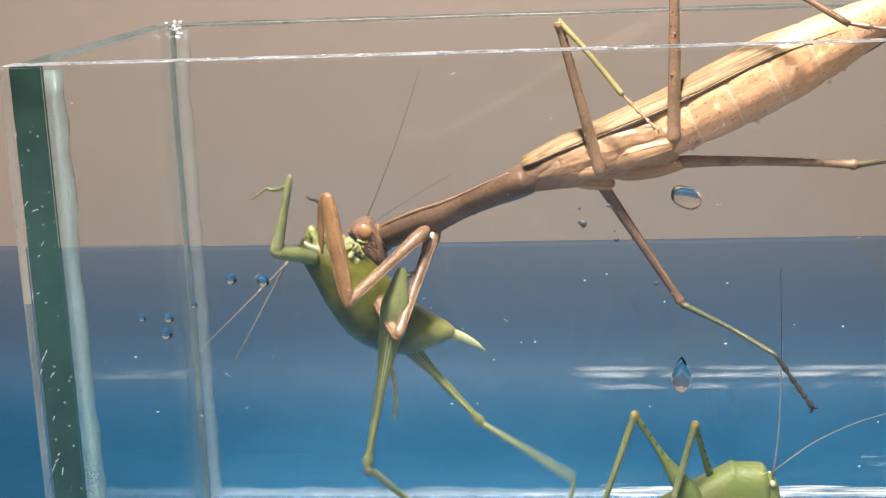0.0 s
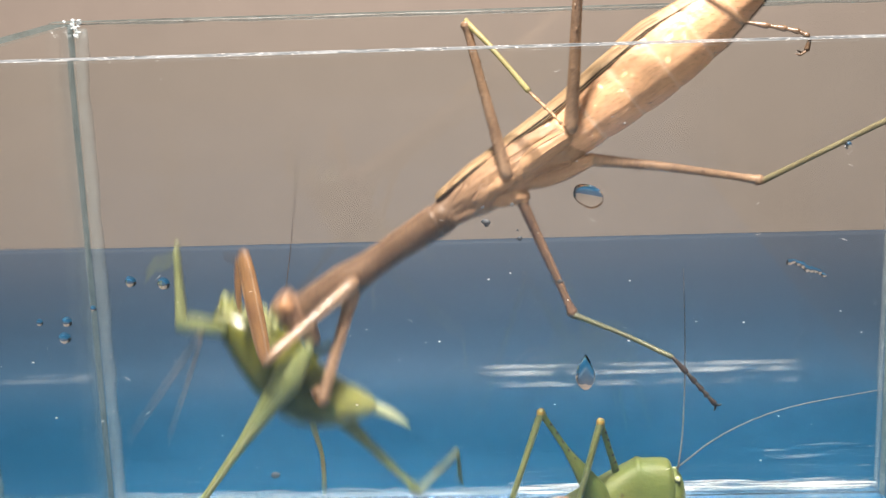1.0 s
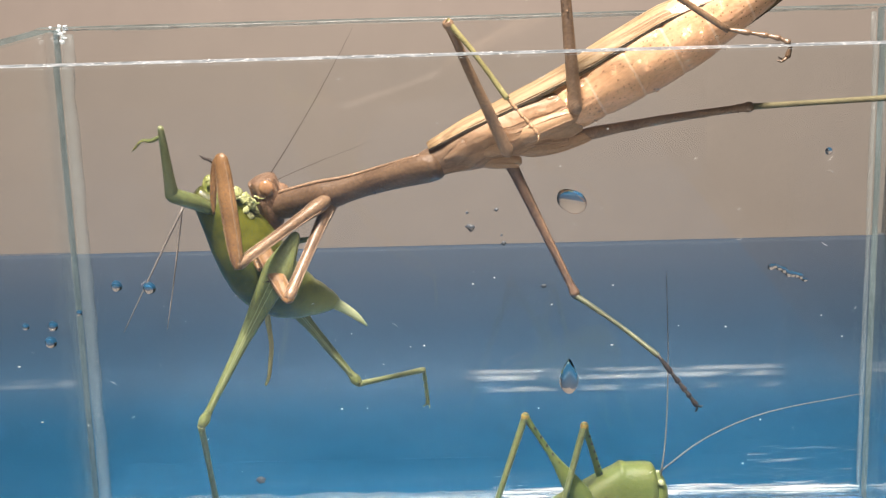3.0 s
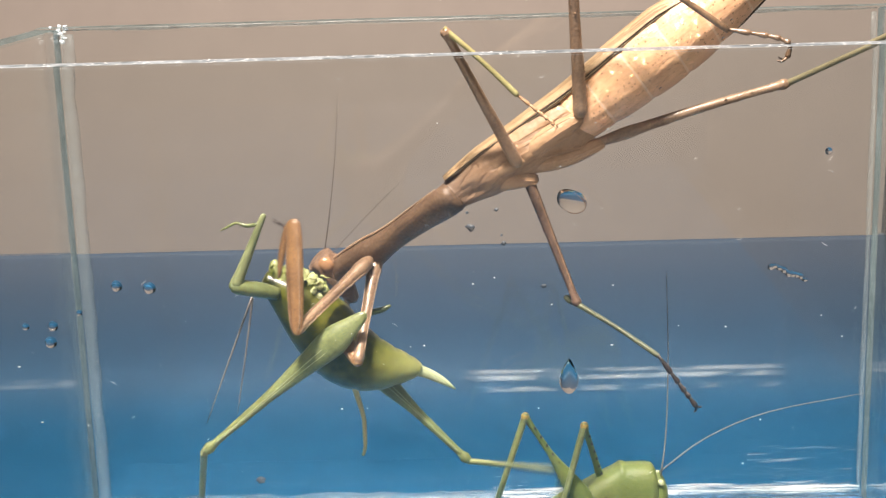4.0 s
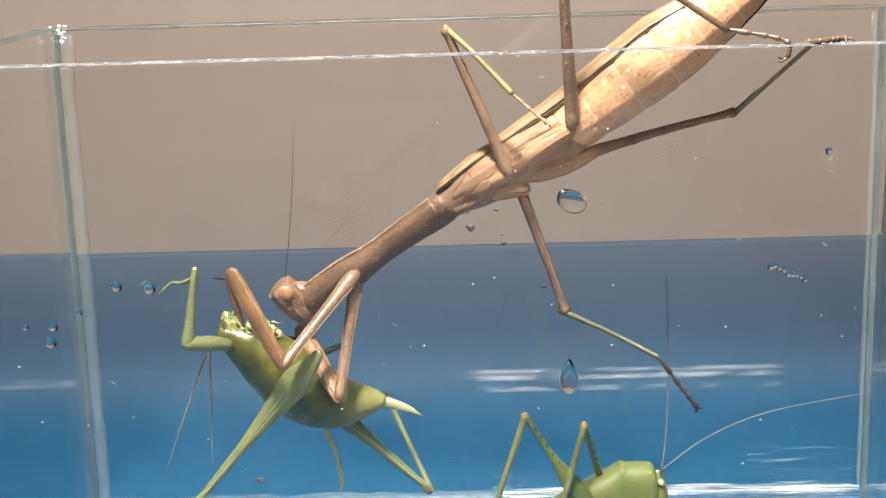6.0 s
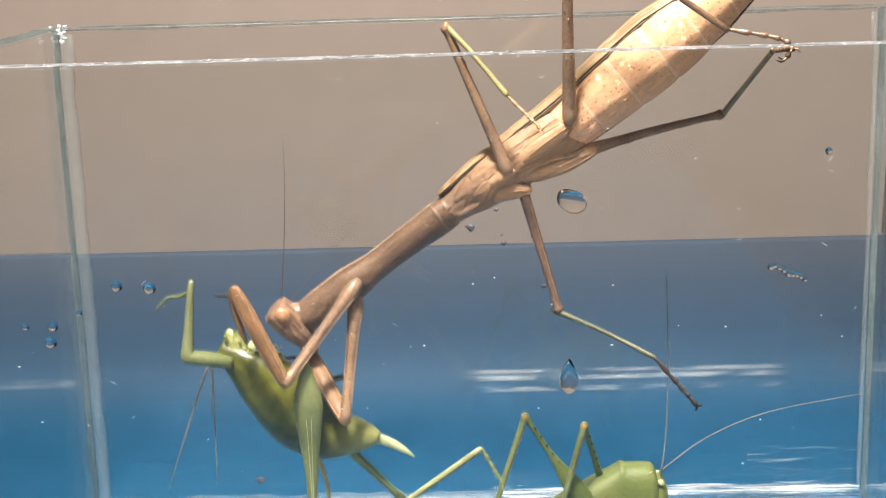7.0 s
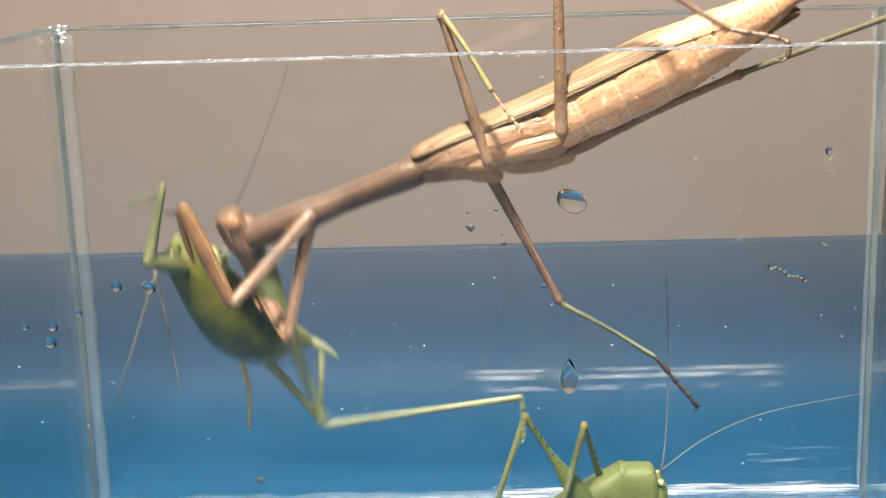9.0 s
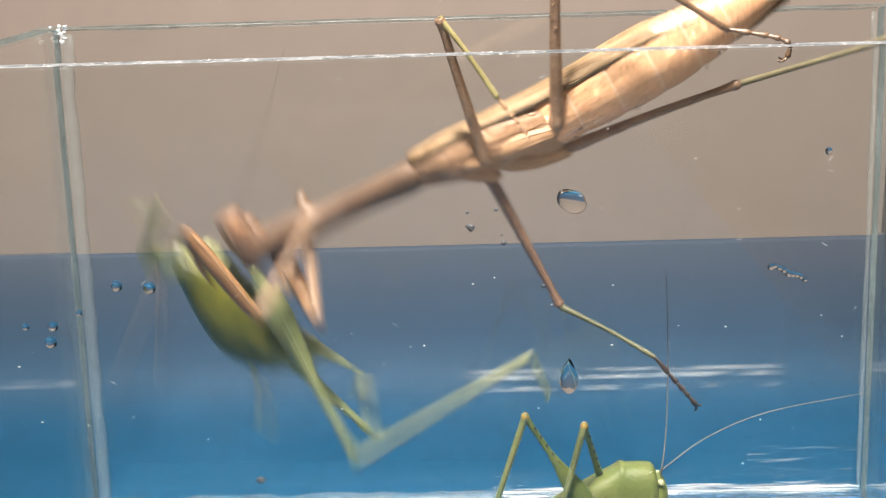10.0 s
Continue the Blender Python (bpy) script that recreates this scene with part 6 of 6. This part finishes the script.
    beat(10.1, neck=(-11.7, 79.1), hip=(9.9, 84.3), shoulder=(-29.7, 72.8), elbow=(-34.5, 60.4), claw=(-47.5, 77.0), far_elbow=(-25.4, 62.6), head=(-37.8, 72.8), wrist=(-49.0, 72.5), paw=(-49.1, 78.4), sting=(-21.7, 47.8), knee=(-20.1, 39.2), foot=(7.1, 50.4), far_knee=(-22.6, 36.7), far_foot=(-22.8, 45.6), hind_knee=(36.8, 89.2), hind_foot=(60.0, 94.9), mid_knee=(-4.9, 99.9), mid_foot=(5.8, 84.1), low_knee=(11.1, 59.2), low_heel=(24.2, 52.3), low_foot=(30.3, 44.9), high_knee=(11.3, 112.4))


DEPTH = dict(neck=17, hip=18, shoulder=18, elbow=12.5, claw=13.5, far_elbow=11.5, head=19, wrist=13.5, paw=13, sting=20, knee=14, foot=18, far_knee=28, far_foot=28,
             hind_knee=16, hind_foot=14, mid_knee=14, mid_foot=7.5, low_knee=9, low_heel=5.8, low_foot=5.5, high_knee=16)


def motions():
    score()
    keys = {k: [] for k in limb}
    eaten = {k: [] for k in bit}
    body_rows, prey_rows = [], []
    for t, q in sorted(BEATS, key=lambda b: b[0]):
        p = {k: Vector((x, DEPTH[k], z)) for k, (x, z) in q.items()}
        # hind body: the back leans away from the camera, less so when it hangs level
        axis = (p["hip"] - p["neck"]).normalized()
        tilt = math.degrees(math.atan2(axis.z, axis.x))
        lean = radians(min(74, max(34, 25 + 1.4 * tilt)))
        across = Vector((-axis.z, 0, axis.x)).normalized()
        dorsal = across * math.cos(lean) + Vector((0, 1, 0)) * math.sin(lean)
        body = aim(p["neck"], p["hip"], dorsal)
        body_rows.append((t, body))
        into = body.inverted()
        near = -1 if (body.to_3x3() @ Vector((0, 1, 0))).z < 0 else 1

        def put(key, m):
            keys[key].append((t, into @ m))

        # hind part of the body and the wings along it
        rise = radians(17 + 0.65 * tilt)
        tail = Vector((math.cos(rise), 0, math.sin(rise)))
        roll = lean + radians(6)
        up = Vector((-tail.z, 0, tail.x)) * math.cos(roll) + Vector((0, 1, 0)) * math.sin(roll)
        root = spot(body, (20, 0, 0))
        belly = aim(root, root + tail, up)
        put("abdomen", belly)
        root = spot(body, (1.4, 0, 0.2))
        fold = aim(root, spot(belly, (17, 0, 0.2)), dorsal + up)
        put("wing_a", fold)
        put("wing_b", fold)
        # fore body and head
        sh = reach(p["neck"], p["shoulder"], 17.5, 1, 7, 25)
        # offset that lays the fore body on its outline in the camera's view
        sag = across * -1.15
        fore = aim(p["neck"] + sag, sh + sag, dorsal)
        put("prothorax", fore)
        tip = spot(fore, (25.8, 0, 0.2))
        at = slide(p["head"], tip.y)
        # the head nods with the fore body
        nod = Matrix.Rotation(-1.25 * (math.atan2(p["neck"].z - p["shoulder"].z, p["neck"].x - p["shoulder"].x) - radians(28.4)), 3, "Y")
        put("head", aim(at, at + nod @ FACE, nod @ BROW))
        # grasping legs
        base = spot(fore, (17.0, 0, -0.9)) + Vector((0, -1.6, 0))
        el = reach(base, p["elbow"], 17.4, -1, 10.0)
        el = slide(p["elbow"], min(el.y, 8.2))
        put("near_coxa", limb_to(base, el, 17.4, Vector((0, -1, 0.3))))
        cl = reach(el, p["claw"], 15.0, 1, 7, el.y + 9.5)
        put("near_femur", aim(el, cl, Vector((-0.8, 0.35, -0.2))))
        base = spot(fore, (17.0, 0, -0.9)) + Vector((0.6, 0.4, -0.9))
        fe = reach(base, p["far_elbow"], 17.4, -1, 10.5)
        fe = slide(p["far_elbow"], min(fe.y, 13.4))
        put("far_coxa", limb_to(base, fe, 17.4, Vector((0, -1, 0.3))))
        # the prey
        origin = slide(p["wrist"], 18.3)
        st = reach(origin, p["sting"], 37.3, 1, 7, 42)
        prey = aim(origin, st, Vector((0, 0, 1)))
        prey_rows.append((t, prey))
        ip = prey.inverted()
        grip = fe + Vector((-5.2, 9.0, 6.0))
        put("far_femur", aim(fe, grip, Vector((-0.8, 0.3, 0.2))))

        def bite(key, m):
            eaten[key].append((t, ip @ m))

        # feelers: degrees from straight down
        when = (0, 0.8, 1.5, 2, 2.7, 4, 5, 5.5, 7, 8.5, 9, 10)
        for key, y, sweep in (("whip_a", -1.0, (47, 40, 28, 40, 30, 22, 29, 22, 20, 18, 20, 25)), ("whip_b", 0.8, (30, 26, 8, 17, 10, 10, 6, 2, 0, -12, -9, 5))):
            a = radians(float(np.interp(t, when, sweep)))
            root = spot(prey, (3.0, y, -1.0))
            bite(key, aim(root, root + Vector((-math.sin(a), -0.08, -math.cos(a))), Vector((0, -1, 0))))
        wrist = spot(prey, (-0.2, -4.8, 0.0))
        bite("fore_tibia", aim(wrist, reach(wrist, p["paw"], 11.4, -1, 8), Vector((-1, 0, 0.3))))
        for key, y, kn, ft, n1, n2 in (("near", -7.6, "knee", "foot", 30.5, 30.5), ("far", 4.4, "far_knee", "far_foot", 25.9, 17.0)):
            h = spot(prey, (17.6, y, 4.6) if y < 0 else (14.0, y, -1.0))
            k = reach(h, p[kn], n1, 1, 8.5, 11.2 if y < 0 else 40)
            f = reach(k, p[ft], n2, 1, 8.5, 50)
            f.z = max(f.z, FLOOR + 0.8)
            bite(key + "_femur", limb_to(h, k, n1, Vector((0, -1, 0.2))))
            bite(key + "_tibia", aim(k, f, Vector((0.15, 0.1, 1))))
        # walking legs
        h = spot(body, (11.6, 0.6 * near, -4.2))
        k = reach(h, p["mid_knee"], 22.6, -1, 6.5)
        put("mid_femur", limb_to(h, k, 22.6, Vector((0, -1, 0))))
        put("mid_tibia", aim(k, p["mid_foot"], Vector((0.6, -0.4, 0.6))))
        h = spot(body, (11.6, -4.0 * near, -3.7))
        k = reach(h, p["low_knee"], 22.6, -1, 7.5)
        put("low_femur", limb_to(h, k, 22.6, Vector((0, -1, 0))))
        put("low_tibia", limb_to(k, p["low_heel"], 16.4, Vector((0, -0.3, -1))))
        put("low_tarsus", aim(p["low_heel"], p["low_foot"], Vector((0, -1, 0.2))))
        h = spot(body, (22.3, 1.6 * near, -4.1))
        k = reach(h, p["high_knee"], 30.5, -1, 7)
        put("high_femur", aim(h, k, Vector((0, -1, 0))))
        heel = Vector((33.8, 6.0, 97.6))
        put("high_tibia", limb_to(k, heel, 29.5, Vector((0, -1, 0))))
        put("high_tarsus", aim(heel, (41.8, 3.6, 96.0), Vector((0.1, -0.3, 1))))
        h = spot(body, (22.5, -3.9 * near, -2.6))
        k = reach(h, p["hind_knee"], 26.0, 1, 7, 30)
        put("hind_femur", limb_to(h, k, 26.0, Vector((0, -0.4, 1))))
        f = reach(k, p["hind_foot"], 27.0, -1, 6.5, 30)
        put("hind_tibia", aim(k, f, Vector((0, -0.4, 1))))
    walk(the_mantis, body_rows)
    walk(the_katydid, prey_rows)
    for k, rows in keys.items():
        walk(limb[k], rows)
    for k, rows in eaten.items():
        walk(bit[k], rows)


motions()
